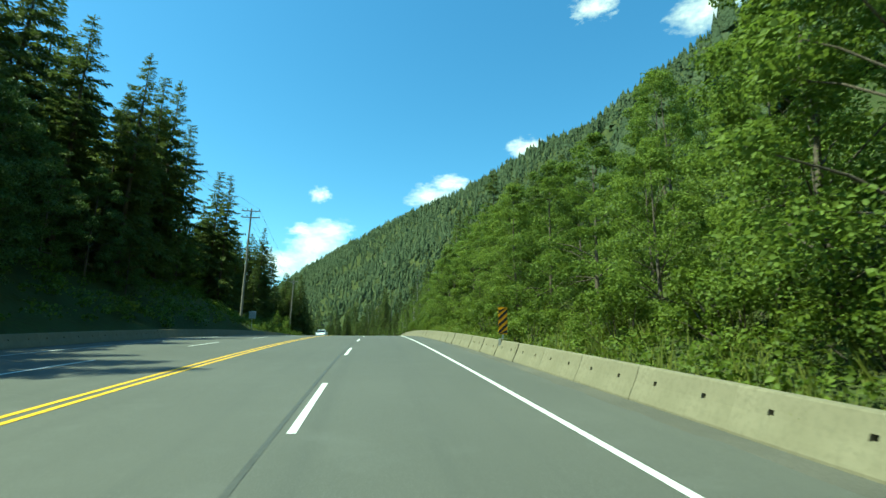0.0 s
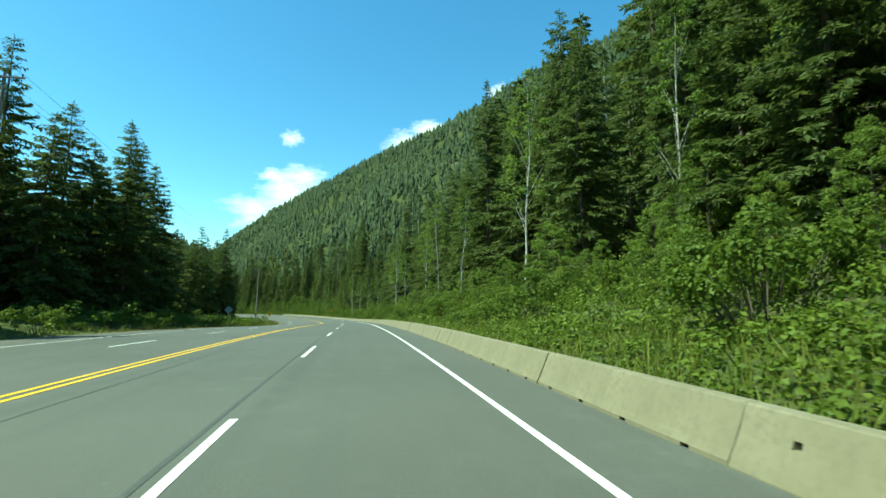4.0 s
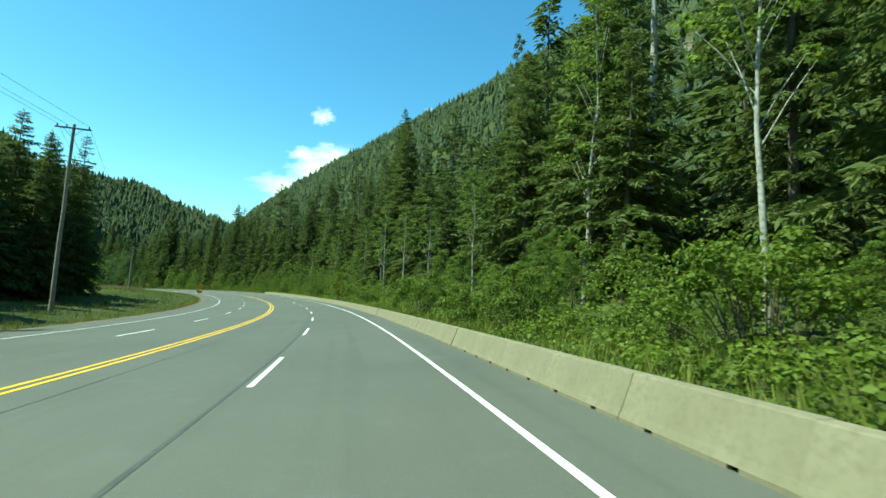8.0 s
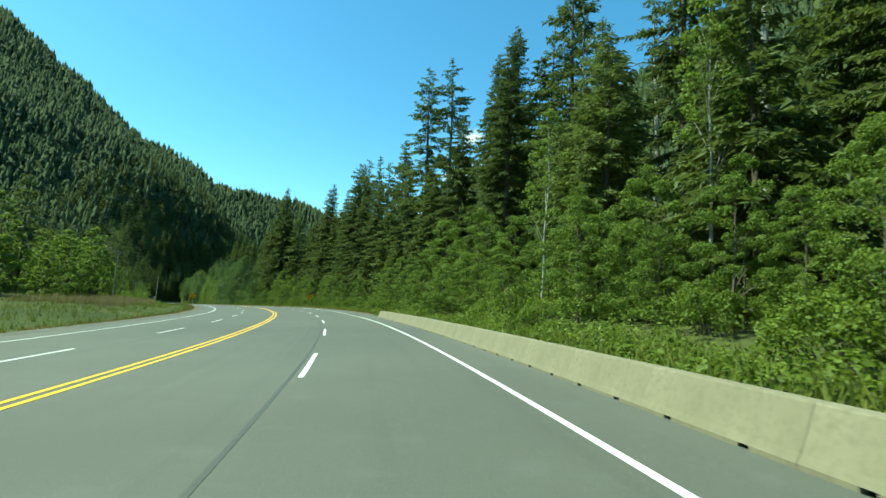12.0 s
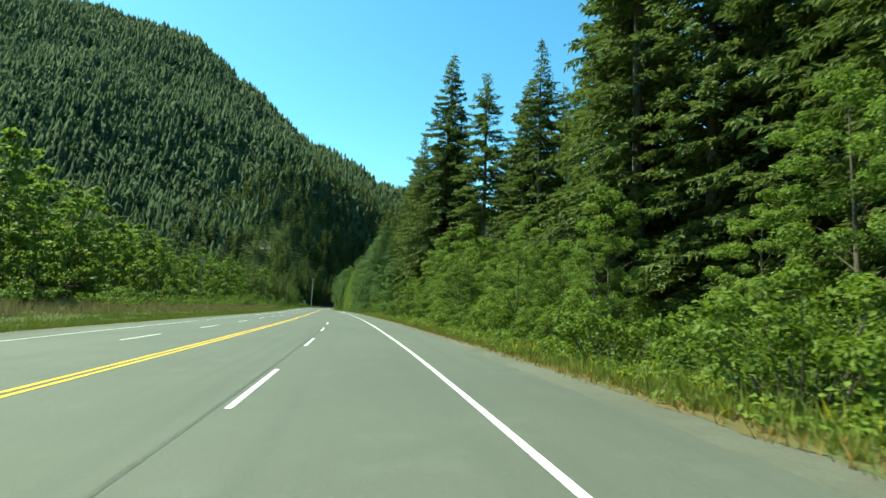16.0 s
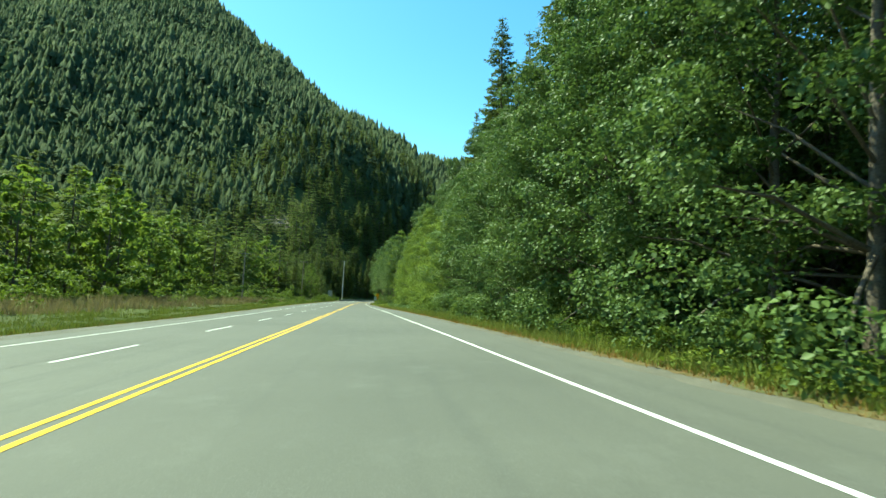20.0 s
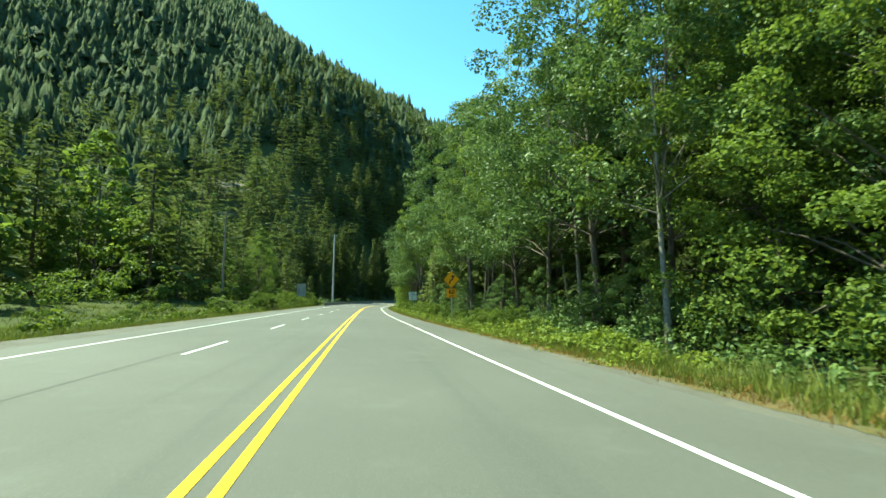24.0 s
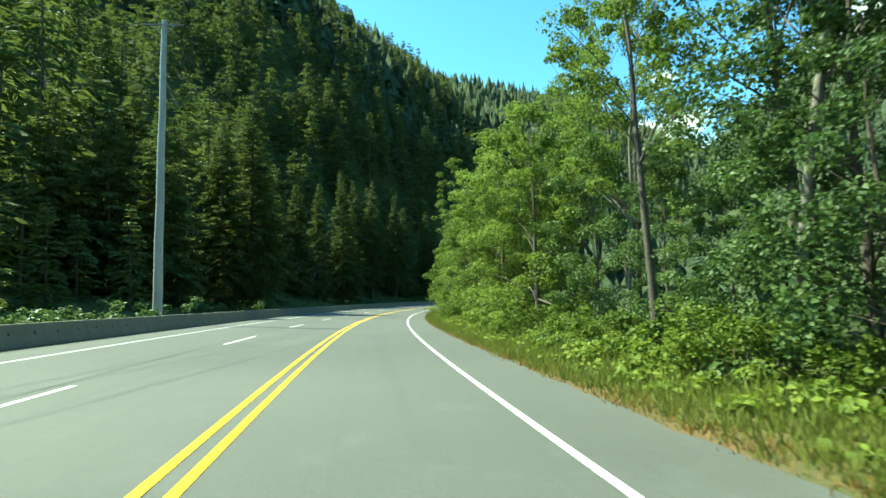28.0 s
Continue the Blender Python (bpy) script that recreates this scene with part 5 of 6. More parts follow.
def rounded(corners, r, n=4):
    """An outline with its corners rounded off."""
    out = []
    k = len(corners)
    for i in range(k):
        p, a, b = Vector(corners[i]), Vector(corners[i - 1]), Vector(corners[(i + 1) % k])
        da, db = (a - p).normalized(), (b - p).normalized()
        for j in range(n + 1):
            t = j / n
            q = p + da * r * (1 - t) ** 2 + db * r * t ** 2
            out.append((q.x, q.y))
    return out


def frame_outline(corners, r, width, y0, y1):
    outer = rounded(corners, r)
    c = sum((Vector(q) for q in corners), Vector((0, 0))) / len(corners)
    f = 1 - width / min((Vector(q) - c).length for q in corners)
    inner = [tuple(c + (Vector(q) - c) * f) for q in outer]
    bm = bmesh.new()
    rings = [[bm.verts.new((x, y, z)) for x, z in pts] for pts, y in ((outer, y0), (inner, y0), (outer, y1), (inner, y1))]
    n = len(outer)
    for i in range(n):
        j = (i + 1) % n
        bm.faces.new((rings[0][i], rings[0][j], rings[1][j], rings[1][i]))
        bm.faces.new((rings[2][i], rings[3][i], rings[3][j], rings[2][j]))
        bm.faces.new((rings[0][i], rings[2][i], rings[2][j], rings[0][j]))
        bm.faces.new((rings[1][i], rings[1][j], rings[3][j], rings[3][i]))
    bmesh.ops.recalc_face_normals(bm, faces=bm.faces)
    return bm


def lettering(text, size, x, z, mat, parent, y=-0.028):
    cu = bpy.data.curves.new("lettering", "FONT")
    cu.body, cu.size, cu.align_x, cu.align_y, cu.extrude, cu.offset = text, size, "CENTER", "CENTER", 0.002, size * 0.018
    tmp = new("lettering", cu)
    me = bpy.data.meshes.new_from_object(tmp)
    bpy.data.objects.remove(tmp)
    me.materials.clear()
    me.materials.append(mat)
    ob = part("lettering", me, parent=parent)
    ob.matrix_basis = pose(x, y, z, 90, 0, 0)
    return ob


def post(parent, x, z0, z1, mat="steel", w=0.03):
    bm = bmesh.new()
    box(bm, x - w, x + w, 0.0, 0.05, z0, z1, 0.006)
    return part("post", bm, M[mat], parent)


def bolt(parent, x, z):
    bm = bmesh.new()
    bmesh.ops.create_cone(bm, cap_ends=True, segments=8, radius1=0.014, radius2=0.012, depth=0.012, matrix=pose(x, -0.026, z, 90, 0, 0))
    return part("bolt", bm, M["steel"], parent)


def diamond(z, half=0.55):
    return [(0, z - half), (half, z), (0, z + half), (-half, z)]


def bar(points, width):
    """A bent strip of constant width through points in x and z."""
    left, right = [], []
    for i, p in enumerate(points):
        a, b = Vector(points[max(i - 1, 0)]), Vector(points[min(i + 1, len(points) - 1)])
        d = (b - a).normalized()
        nrm = Vector((-d.y, d.x)) * width / 2
        left.append(tuple(Vector(p) + nrm))
        right.append(tuple(Vector(p) - nrm))
    return left + right[::-1]


def place(ob, s, u, lean=0.0, turn=0.0):
    g = ground_at(s, u)
    p = at(s, u)
    ob.matrix_world = pose(p.x, p.y, p.z, 0, lean, heading(s) + turn)
    return p.z - g.z


def lane_sign(s, u, z, tab, label, turn=0.0):
    e = thing("warning_sign", label, "sign", "lane-ends warning signs")
    drop = place(e, s, u, 0.0, turn)
    top = z - 0.25
    post(e, 0, -drop - 0.3, top)
    panel = part("panel", plate(rounded(diamond(z), 0.06), -0.022, -0.002), M["sign_yellow"], e)
    part("border", frame_outline(diamond(z, 0.525), 0.05, 0.02, -0.026, -0.021), M["sign_black"], panel)
    part("symbol_bar", plate(bar([(-0.15, z - 0.24), (-0.15, z + 0.24)], 0.07), -0.027, -0.021), M["sign_black"], panel)
    part("symbol_bar", plate(bar([(0.17, z - 0.26), (0.17, z + 0.0), (0.06, z + 0.14), (0.06, z + 0.27)], 0.07), -0.027, -0.021), M["sign_black"], panel)
    for q in (-0.22, -0.12, -0.02):
        part("symbol_dash", plate(bar([(0.035, z + q), (0.035, z + q + 0.055)], 0.03), -0.027, -0.021), M["sign_black"], panel)
    bolt(e, 0, z + 0.36)
    bolt(e, 0, z - 0.36)
    if tab:
        zt = z - 0.74
        c = [(-0.38, zt - 0.19), (0.38, zt - 0.19), (0.38, zt + 0.19), (-0.38, zt + 0.19)]
        tb = part("tab", plate(rounded(c, 0.04), -0.022, -0.002), M["sign_yellow"], e)
        part("border", frame_outline([(x * 0.95, zt + (q - zt) * 0.9) for x, q in c], 0.03, 0.018, -0.026, -0.021), M["sign_black"], tb)
        lettering("200 m", 0.25, 0, zt, M["sign_black"], tb)
    return e


lane_sign(276.85, 10.3, 2.3, True, "yellow diamond lane-ends sign, 200 m tab, behind the barrier")
lane_sign(281, -9.75, 2.4, True, "yellow diamond lane-ends sign, 200 m tab, on grass verge", 6)
lane_sign(394.6, 10.1, 2.05, False, "yellow diamond lane-ends sign on a steel post in the grass")
lane_sign(397.5, -10.2, 2.05, False, "yellow diamond lane-ends sign at the edge of the meadow", 6)


def curve_sign(s, u, z):
    e = thing("warning_sign", "yellow diamond winding-road sign with a 60 km/h tab", "sign")
    drop = place(e, s, u, -1.0)
    post(e, 0, -drop - 0.3, z - 0.2)
    panel = part("panel", plate(rounded(diamond(z, 0.56), 0.06), -0.022, -0.002), M["sign_yellow"], e)
    part("border", frame_outline(diamond(z, 0.535), 0.05, 0.02, -0.026, -0.021), M["sign_black"], panel)
    part("arrow_shaft", plate(bar([(-0.11, z - 0.28), (-0.11, z - 0.12), (-0.06, z - 0.04), (0.05, z - 0.01), (0.10, z + 0.05), (0.10, z + 0.16)], 0.085), -0.027, -0.021), M["sign_black"], panel)
    part("arrow_head", plate([(-0.03, z + 0.15), (0.23, z + 0.15), (0.10, z + 0.33)], -0.027, -0.021), M["sign_black"], panel)
    zt = z - 0.88
    c = [(-0.33, zt - 0.3), (0.33, zt - 0.3), (0.33, zt + 0.3), (-0.33, zt + 0.3)]
    tb = part("tab", plate(rounded(c, 0.04), -0.022, -0.002), M["sign_yellow"], e)
    part("border", frame_outline([(x * 0.95, zt + (q - zt) * 0.95) for x, q in c], 0.03, 0.018, -0.026, -0.021), M["sign_black"], tb)
    lettering("60", 0.40, 0, zt + 0.06, M["sign_black"], tb)
    lettering("km/h", 0.16, 0, zt - 0.2, M["sign_black"], tb)
    bolt(e, 0, z + 0.36)
    bolt(e, 0, zt + 0.25)


curve_sign(648.0, 6.75, 2.92)


def passing_sign(s, u, z):
    e = thing("information_sign", "white sign with dark green words about the next passing lane", "sign")
    drop = place(e, s, u, -4.5)
    post(e, 0.0, -drop - 0.3, z - 0.1)
    w, h = 0.49, 0.51
    c = [(-w, z - h), (w, z - h), (w, z + h), (-w, z + h)]
    panel = part("panel", plate(rounded(c, 0.06), -0.022, -0.002), M["sign_white"], e)
    part("border", frame_outline([(x * 0.96, z + (q - z) * 0.97) for x, q in c], 0.05, 0.02, -0.026, -0.021), M["sign_green"], panel)
    for i, (word, size) in enumerate((("NEXT", 0.21), ("PASSING", 0.205), ("LANE", 0.21), ("12 km", 0.23))):
        lettering(word, size, 0, z + 0.345 - 0.23 * i, M["sign_green"], panel)


passing_sign(676.85, 6.8, 2.22)


def sign_backs():
    e = thing("information_sign", "grey back of a large road sign on two posts among bushes", "sign")
    drop = place(e, 711, -11.4)
    for x in (-0.5, 0.5):
        post(e, x, -drop - 0.3, 3.6, "pole_wood", 0.05)
    part("panel", plate(rounded([(-0.8, 1.9), (0.8, 1.9), (0.8, 4.2), (-0.8, 4.2)], 0.06), 0.055, 0.075), M["steel"], e, "unpainted aluminium back")
    for z in (2.4, 3.6):
        bm = bmesh.new()
        box(bm, -0.75, 0.75, 0.03, 0.055, z - 0.03, z + 0.03, 0.005)
        part("rail", bm, M["steel"], e)
    e = thing("warning_sign", "grey back of a diamond road sign in front of dark trees", "sign")
    drop = place(e, 168, -11.6)
    post(e, 0, -drop - 0.3, 2.5)
    part("panel", plate(rounded(diamond(2.25), 0.06), 0.055, 0.075), M["steel"], e, "unpainted aluminium back")
    bolt(e, 0, 2.5)
    e = thing("information_sign", "pale grey back of a small square road sign behind the barrier", "sign")
    drop = place(e, 61, -9.9)
    post(e, 0, -drop - 0.3, 2.7)
    part("panel", plate(rounded([(-0.4, 1.95), (0.4, 1.95), (0.4, 2.8), (-0.4, 2.8)], 0.05), 0.055, 0.075), M["steel"], e, "unpainted aluminium back")
    bolt(e, 0, 2.6)


sign_backs()


def hazard_marker(s, z0=0.74):
    e = thing("hazard_marker", "black and yellow diagonally striped marker bolted to the concrete barrier", "sign")
    u = float(by_station(BARRIER_U, s))
    p = at(s, u)
    e.matrix_world = pose(p.x, p.y, p.z, 0, 0, heading(s))
    w, h = 0.155, 0.93
    board = part("board", plate(rounded([(-w, z0), (w, z0), (w, z0 + h), (-w, z0 + h)], 0.02), -0.012, -0.002), M["sign_yellow"], e)
    for k in range(-1, 5):
        a = z0 + 0.235 * k
        strip = [(-w, a), (w, a + 0.28), (w, a + 0.395), (-w, a + 0.115)]
        clipped = [(x, min(max(q, z0 + 0.004), z0 + h - 0.004)) for x, q in strip]
        if max(q for _, q in clipped) - min(q for _, q in clipped) > 0.05:
            part("stripe", plate(clipped, -0.016, -0.011), M["sign_black"], board)
    bm = bmesh.new()
    box(bm, -0.028, 0.028, 0.0, 0.04, 0.57, z0 + 0.5, 0.005)
    part("post", bm, M["steel"], e)
    bm = bmesh.new()
    box(bm, -0.12, 0.12, -0.11, 0.11, 0.583, 0.60, 0.004)
    box(bm, -0.135, -0.118, -0.13, 0.13, 0.24, 0.60, 0.004)
    part("bracket", bm, M["steel"], e, "galvanised saddle bracket over the barrier")


hazard_marker(17.0)


# ---------------- power line ----------------
def power_pole(s, u, top, arms, label, thick=1.0, mat="pole_wood"):
    e = thing("utility_pole", label, "utility pole", "power line poles")
    g = ground_at(s, u)
    p = at(s, u)
    h = p.z + top - g.z
    e.matrix_world = pose(g.x, g.y, g.z, 0, TREE_RNG.uniform(0.0, 0.8), heading(s))
    zs = np.linspace(-1.0, h, 8)
    me = fast_mesh("pole", *tube([(0.02 * math.sin(z), 0, z) for z in zs], [(0.17 - 0.07 * max(z, 0) / h) * thick for z in zs], 10), M[mat])
    part("pole", me, parent=e)
    ends = []
    for k in range(arms):
        z = h - 0.35 - 0.9 * k
        bm = bmesh.new()
        box(bm, -1.25, 1.25, -0.16, -0.06, z - 0.06, z + 0.06, 0.012)
        part("crossarm", bm, M["pole_wood"], e)
        for x in (-1.1, -0.45, 1.1):
            bm = bmesh.new()
            for q, r in ((0.10, 0.05), (0.17, 0.065), (0.24, 0.05)):
                bmesh.ops.create_cone(bm, cap_ends=True, segments=10, radius1=r, radius2=r * 0.7, depth=0.06, matrix=pose(x, -0.11, z + q))
            part("insulator", bm, M["hole"], e)
            if k == 0:
                ends.append(e.matrix_world @ Vector((x, -0.11, z + 0.27)))
        for sg in (-1, 1):
            me = fast_mesh("brace", *tube([(0, -0.08, z - 0.75), (sg * 0.7, -0.11, z - 0.03)], [0.02, 0.02], 6), M["steel"])
            part("brace", me, parent=e)
    return e, ends


def wire(a, b, sag, radius=0.012):
    pts = [a.lerp(b, t) - Vector((0, 0, 4 * sag * t * (1 - t))) for t in np.linspace(0, 1, 15)]
    me = fast_mesh("power_line", *tube([tuple(p) for p in pts], [radius] * 15, 5), M["sign_black"])
    tagged(new("power_line", me), "thin dark overhead wire between utility poles", "cable", "power line wires")


def power_line():
    poles = [power_pole(*p) for p in (
        (-22, -15.0, 15.0, 2, "weathered wooden utility pole with crossarms on the bank"),
        (68.5, -13.2, 17.2, 2, "weathered wooden utility pole with crossarms on the cut slope"),
        (131, -18.0, 16.6, 1, "tall grey wooden utility pole in front of conifers"),
        (241, -15.8, 15.2, 1, "tall leaning grey wooden utility pole on the grass verge"),
        (336, -22.8, 11.5, 1, "wooden utility pole at the back of the meadow"),
        (431, -25.0, 12.0, 1, "wooden utility pole in front of the hillside forest"),
        (524, -26.5, 12.5, 1, "wooden utility pole at the foot of the forested hill"),
        (617, -22.5, 10.5, 1, "wooden utility pole among pale bushes"),
        (692.5, -20.0, 14.0, 1, "wooden utility pole in front of the dark hillside"),
        (761, -12.3, 20.0, 1, "tall pale utility pole behind the concrete barrier", 1.7, "pole_pale"))]
    for (_, a), (_, b) in zip(poles, poles[1:]):
        for p, q in zip(a, b):
            wire(p, q, 0.9)
    power_pole(202, -13.0, 4.2, 0, "short wooden post beside the curve")


power_line()


# ---------------- white car ----------------
def loft(sections, close=True):
    """A skin over cross-sections that have the same number of points."""
    bm = bmesh.new()
    rows = [[bm.verts.new(p) for p in sec] for sec in sections]
    for a, b in zip(rows, rows[1:]):
        for i in range(len(a) - 1):
            bm.faces.new((a[i], a[i + 1], b[i + 1], b[i]))
    if close:
        bm.faces.new(rows[0][::-1])
        bm.faces.new(rows[-1])
    bmesh.ops.recalc_face_normals(bm, faces=bm.faces)
    for f in bm.faces:
        f.smooth = len(f.verts) == 4
    return bm


def car(s, u):
    paint, _, _, pb = material("car_paint", 0.28, 0.0, 0.5)
    pb.inputs["Base Color"].default_value = (0.85, 0.85, 0.85, 1)
    pb.inputs["Coat Weight"].default_value = 0.6
    glass, _, _, gb = material("car_glass", 0.05, 0.0, 0.6)
    gb.inputs["Base Color"].default_value = (0.02, 0.025, 0.03, 1)
    rubber = two_scale("rubber", (0.02, 0.02, 0.02), (0.03, 0.03, 0.03), (0.05, 0.05, 0.045), 4, 40)
    lamp_red, _, _, lr = material("lamp_red", 0.2, 0, 0.5)
    lr.inputs["Base Color"].default_value = (0.35, 0.01, 0.01, 1)
    lamp_clear, _, _, lc = material("lamp_clear", 0.1, 0, 0.5)
    lc.inputs["Base Color"].default_value = (0.6, 0.6, 0.6, 1)
    e = thing("car", "white four-door sedan in the oncoming lane", "car")
    e.matrix_world = along(s, u, 0.008, 180)
    # local: y ahead, z up. body below the windows
    body = []
    for y, w, lo, hi in ((-2.28, 0.62, 0.42, 0.86), (-2.18, 0.80, 0.26, 0.98), (-1.7, 0.88, 0.20, 1.02), (-0.9, 0.90, 0.18, 0.96), (0.2, 0.90, 0.18, 0.93), (0.9, 0.90, 0.18, 0.92), (1.5, 0.87, 0.20, 0.84), (2.0, 0.80, 0.22, 0.72), (2.22, 0.66, 0.30, 0.60), (2.28, 0.5, 0.36, 0.54)):
        body.append([(-w * 0.86, y, lo), (-w * 0.98, y, lo + 0.12), (-w, y, lo + (hi - lo) * 0.5), (-w * 0.97, y, hi - 0.07), (-w * 0.84, y, hi), (0, y, hi + 0.03), (w * 0.84, y, hi), (w * 0.97, y, hi - 0.07), (w, y, lo + (hi - lo) * 0.5), (w * 0.98, y, lo + 0.12), (w * 0.86, y, lo)])
    part("body", loft(body), paint, e)
    cabin = []
    for y, wb, wt, z0, z1 in ((-1.75, 0.70, 0.66, 0.96, 1.02), (-1.15, 0.78, 0.62, 0.95, 1.30), (-0.5, 0.80, 0.60, 0.93, 1.42), (0.15, 0.80, 0.60, 0.92, 1.42), (0.6, 0.79, 0.62, 0.91, 1.30), (1.15, 0.74, 0.70, 0.90, 0.95)):
        cabin.append([(-wb, y, z0), (-wt, y, z1 - 0.04), (-wt * 0.85, y, z1), (0, y, z1 + 0.02), (wt * 0.85, y, z1), (wt, y, z1 - 0.04), (wb, y, z0)])
    part("roof", loft(cabin), paint, e)
    for sg in (-1, 1):
        for pts in (((-1.2, 0.99), (-0.42, 0.97), (-0.42, 1.33), (-0.98, 1.25)), ((-0.34, 0.97), (0.55, 0.95), (0.42, 1.26), (0.1, 1.34), (-0.34, 1.34))):
            bm = bmesh.new()
            outer = [bm.verts.new((sg * (0.815 - 0.19 * (z - 0.93) / 0.45 + 0.012), y, z)) for y, z in pts]
            inner = [bm.verts.new(v.co - Vector((sg * 0.02, 0, 0))) for v in outer]
            bm.faces.new(outer)
            bm.faces.new(inner[::-1])
            for i in range(len(pts)):
                j = (i + 1) % len(pts)
                bm.faces.new((outer[i], inner[i], inner[j], outer[j]))
            bmesh.ops.recalc_face_normals(bm, faces=bm.faces)
            part("side_window", bm, glass, e)
        for y in (-0.38, 0.62, -1.3):
            bm = bmesh.new()
            box(bm, sg * 0.903 - 0.004, sg * 0.903 + 0.004, y - 0.006, y + 0.006, 0.32, 0.88)
            part("door_seam", bm, rubber, e)
        for y in (-0.2, -1.1):
            bm = bmesh.new()
            box(bm, sg * 0.915 - 0.015, sg * 0.915 + 0.015, y - 0.09, y + 0.09, 0.78, 0.81, 0.008)
            part("door_handle", bm, paint, e)
        bm = bmesh.new()
        box(bm, sg * 0.98 - 0.09, sg * 0.98 + 0.09, 0.62, 0.74, 0.93, 1.06, 0.03)
        part("mirror", bm, paint, e)
        bm = bmesh.new()
        box(bm, sg * 0.62 - 0.16, sg * 0.62 + 0.16, -2.27, -2.14, 0.74, 0.88, 0.03)
        part("tail_light", bm, lamp_red, e)
        bm = bmesh.new()
        box(bm, sg * 0.60 - 0.15, sg * 0.60 + 0.15, 2.06, 2.23, 0.54, 0.66, 0.03)
        part("headlight", bm, lamp_clear, e)
        for y in (-1.38, 1.38):
            bm = bmesh.new()
            bmesh.ops.create_cone(bm, cap_ends=True, segments=28, radius1=0.325, radius2=0.325, depth=0.20, matrix=pose(sg * 0.80, y, 0.325, 0, 90, 0))
            bmesh.ops.bevel(bm, geom=[q for q in bm.edges if abs(q.verts[0].co.x - q.verts[1].co.x) < 1e-4], offset=0.03, segments=2, affect="EDGES")
            tyre = part("wheel", bm, rubber, e)
            bm = bmesh.new()
            bmesh.ops.create_cone(bm, cap_ends=True, segments=24, radius1=0.215, radius2=0.19, depth=0.03, matrix=pose(sg * 0.905, y, 0.325, 0, sg * 90, 0))
            part("rim", bm, M["steel"], tyre)
    for y0, z0, y1, z1, nm in ((0.60, 1.33, 1.12, 0.97, "windscreen"), (-1.14, 1.33, -1.72, 1.05, "rear_window")):
        bm = bmesh.new()
        off = 0.02 if nm == "windscreen" else -0.02
        q = [bm.verts.new(p) for p in ((-0.55, y0 + off, z0 + 0.01), (0.55, y0 + off, z0 + 0.01), (0.66, y1 + off, z1 + 0.01), (-0.66, y1 + off, z1 + 0.01))]
        r = [bm.verts.new(v.co - Vector((0, 0, 0.03))) for v in q]
        bm.faces.new(q)
        bm.faces.new(r[::-1])
        for i in range(4):
            bm.faces.new((q[i], r[i], r[(i + 1) % 4], q[(i + 1) % 4]))
        bmesh.ops.recalc_face_normals(bm, faces=bm.faces)
        part(nm, bm, glass, e)
    for y, z in ((2.285, 0.47), (-2.285, 0.62)):
        bm = bmesh.new()
        box(bm, -0.16, 0.16, y - 0.006, y + 0.006, z - 0.06, z + 0.06, 0.003)
        part("plate", bm, M["sign_white"], e)
    bm = bmesh.new()
    box(bm, -0.55, 0.55, 2.2, 2.27, 0.36, 0.48, 0.02)
    part("grille", bm, rubber, e)


car(87.0, -4.85)


# ---------------- boulders, lane-side bits ----------------
def boulder(s, u, r, seed):
    bm = bmesh.new()
    bmesh.ops.create_icosphere(bm, subdivisions=3, radius=r)
    for v in bm.verts:
        d = noise.noise(v.co / r * 1.1 + Vector((seed, 0, 0))) * 0.35 + noise.noise(v.co / r * 3.0 + Vector((0, seed, 0))) * 0.12
        v.co *= 1 + d
        v.co.z *= 0.7
    for f in bm.faces:
        f.smooth = False
    ob = part("boulder", bm, M["rock"])
    g = ground_at(s, u)
    ob.matrix_world = pose(g.x, g.y, g.z + r * 0.25, 0, 0, seed * 77)
    tagged(ob, "grey angular boulder on the grassy bank", "rock", "boulders on the bank")


for i, (s, u, r) in enumerate(((112, -13.0, 0.9), (115, -14.4, 1.2), (118, -12.6, 0.5), (109, -14.2, 0.6), (121, -14.0, 0.7))):
    boulder(s, u, r, i + 1)


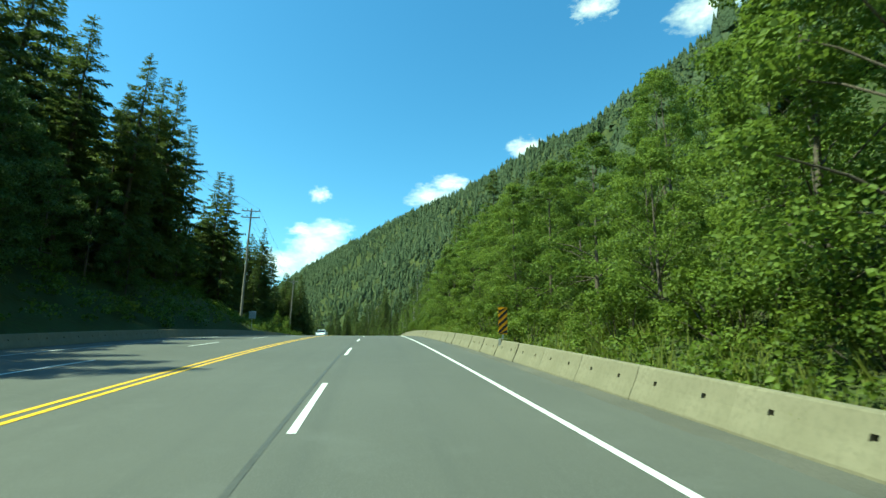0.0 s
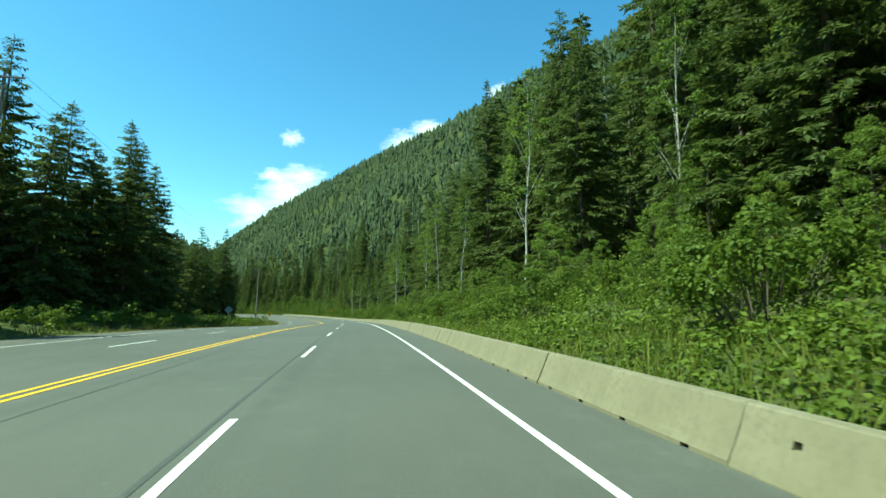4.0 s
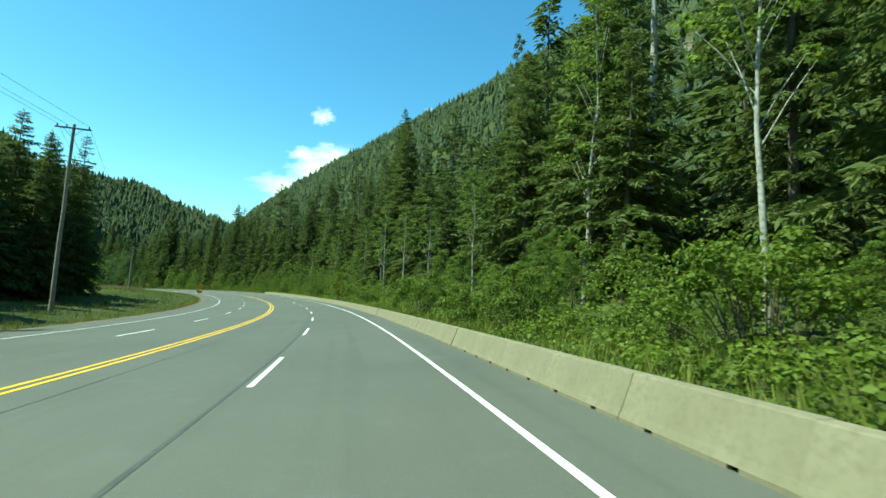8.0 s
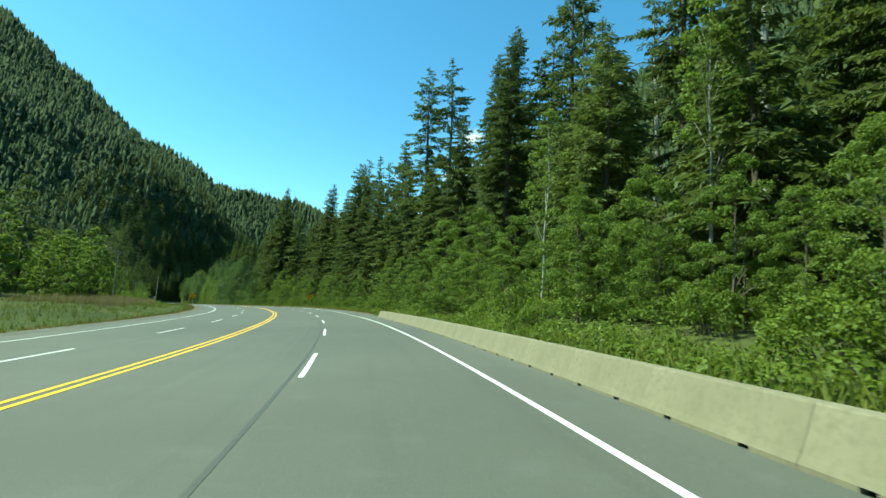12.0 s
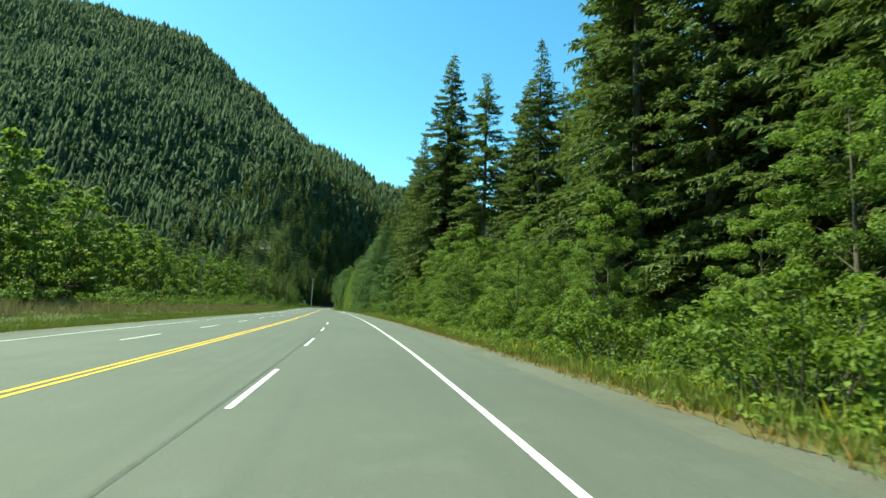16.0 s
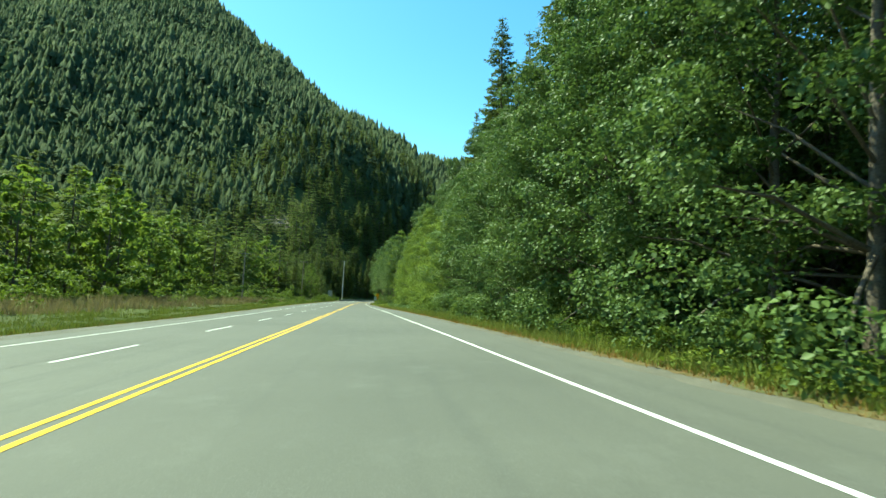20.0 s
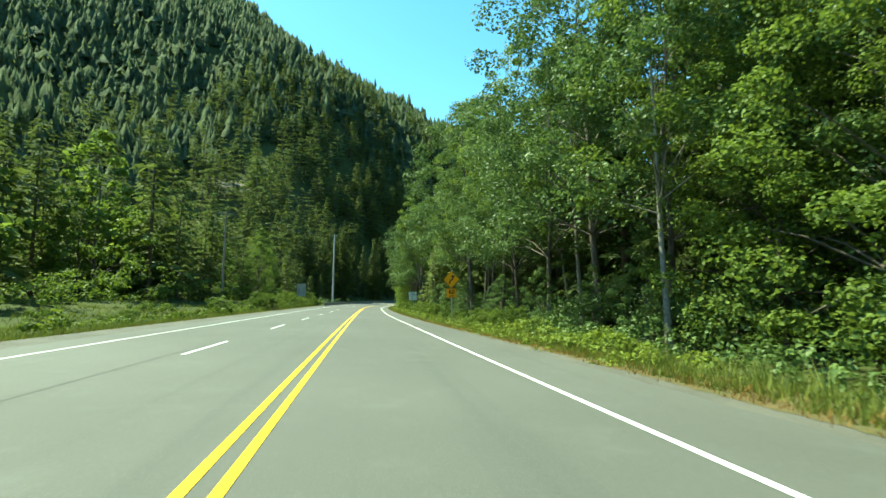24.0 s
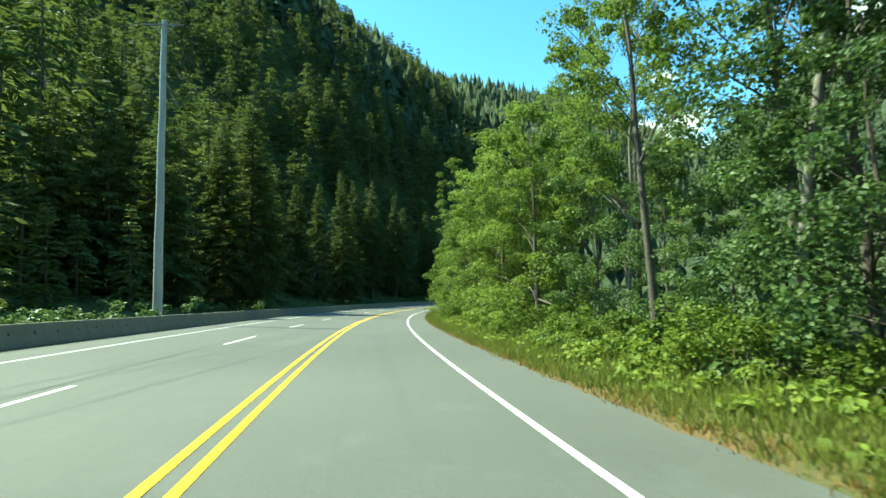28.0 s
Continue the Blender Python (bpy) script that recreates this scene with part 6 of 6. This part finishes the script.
# ---------------- clouds, far beyond the mountains ----------------
def cloud_material():
    m = bpy.data.materials.new("cloud")
    m.use_nodes = True
    n, l = m.node_tree.nodes, m.node_tree.links
    n.clear()
    out, em, tr, mix = n.new("ShaderNodeOutputMaterial"), n.new("ShaderNodeEmission"), n.new("ShaderNodeBsdfTransparent"), n.new("ShaderNodeMixShader")
    em.inputs[0].default_value, em.inputs[1].default_value = (1.0, 0.99, 0.97, 1), 0.85
    tc, mp, dist = n.new("ShaderNodeTexCoord"), n.new("ShaderNodeMapping"), n.new("ShaderNodeVectorMath")
    mp.inputs["Location"].default_value, mp.inputs["Scale"].default_value = (-1, -1, 0), (2, 2, 0)
    dist.operation = "LENGTH"
    l.new(tc.outputs["UV"], mp.inputs[0])
    l.new(mp.outputs[0], dist.inputs[0])
    tx, info = n.new("ShaderNodeTexNoise"), n.new("ShaderNodeObjectInfo")
    tx.noise_dimensions = "4D"
    tx.inputs["Scale"].default_value, tx.inputs["Detail"].default_value, tx.inputs["Roughness"].default_value = 3.4, 10, 0.62
    mul = n.new("ShaderNodeMath")
    mul.operation = "MULTIPLY"
    mul.inputs[1].default_value = 40
    l.new(info.outputs["Random"], mul.inputs[0])
    l.new(mul.outputs[0], tx.inputs["W"])
    l.new(tc.outputs["UV"], tx.inputs["Vector"])
    sub = n.new("ShaderNodeMath")
    sub.operation = "MULTIPLY_ADD"
    l.new(tx.outputs["Fac"], sub.inputs[0])
    sub.inputs[1].default_value = 2.0
    neg = n.new("ShaderNodeMath")
    neg.operation = "MULTIPLY"
    neg.inputs[1].default_value = -1.0
    l.new(dist.outputs["Value"], neg.inputs[0])
    l.new(neg.outputs[0], sub.inputs[2])
    rp = n.new("ShaderNodeValToRGB")
    rp.color_ramp.elements[0].position, rp.color_ramp.elements[1].position = 0.12, 0.95
    l.new(sub.outputs[0], rp.inputs[0])
    l.new(rp.outputs[0], mix.inputs[0])
    l.new(tr.outputs[0], mix.inputs[1])
    l.new(em.outputs[0], mix.inputs[2])
    l.new(mix.outputs[0], out.inputs[0])
    return m


CLOUD = cloud_material()


def cloud(az, el, width, height, far=4600.0):
    """A soft cloud on a gently curved sheet, az degrees left of +Y and el above the horizon; sizes in degrees."""
    c = Vector((-math.sin(radians(az)) * math.cos(radians(el)), math.cos(radians(az)) * math.cos(radians(el)), math.sin(radians(el)))) * far
    w, h = far * math.tan(radians(width / 2)), far * math.tan(radians(height / 2))
    vs, fs, uv = [], [], []
    for j in range(7):
        for i in range(9):
            a, b = i / 4 - 1, j / 3 - 1
            vs.append((a * w, b * h, -0.08 * w * (a * a + b * b)))
            uv.append((i / 8, j / 6))
    for j in range(6):
        for i in range(8):
            fs.append((j * 9 + i, j * 9 + i + 1, j * 9 + i + 10, j * 9 + i + 9))
    me = mesh_of("cloud", vs, fs, CLOUD, True)
    lay = me.uv_layers.new(name="uv")
    lay.data.foreach_set("uv", [q for lp in me.loops for q in uv[lp.vertex_index]])
    ob = new("cloud", me)
    ob.matrix_world = look(c, (0, 0, 0)) @ pose(0, 0, 0, 0, 180, 0)
    ob.visible_shadow = False
    tagged(ob, "small bright white fair-weather cloud above the ridge", "cloud", kind="structure")


for az, el, w, h in ((9.4, 10.2, 9, 4.5), (6.6, 12.6, 8, 4.5), (5.0, 14.4, 6, 3.0), (8.0, 14.0, 4.5, 2.0), (6.4, 18.1, 3.0, 2.2), (-6.4, 18.6, 7, 3.0), (-9.0, 20.0, 6, 2.6), (-17.9, 23.8, 5, 2.8), (-27.1, 37.0, 5.5, 3.2), (-38.9, 34.2, 8, 4.5), (2.0, 10.5, 9, 5), (38, 43.5, 5, 3)):
    cloud(az, el, w, h)
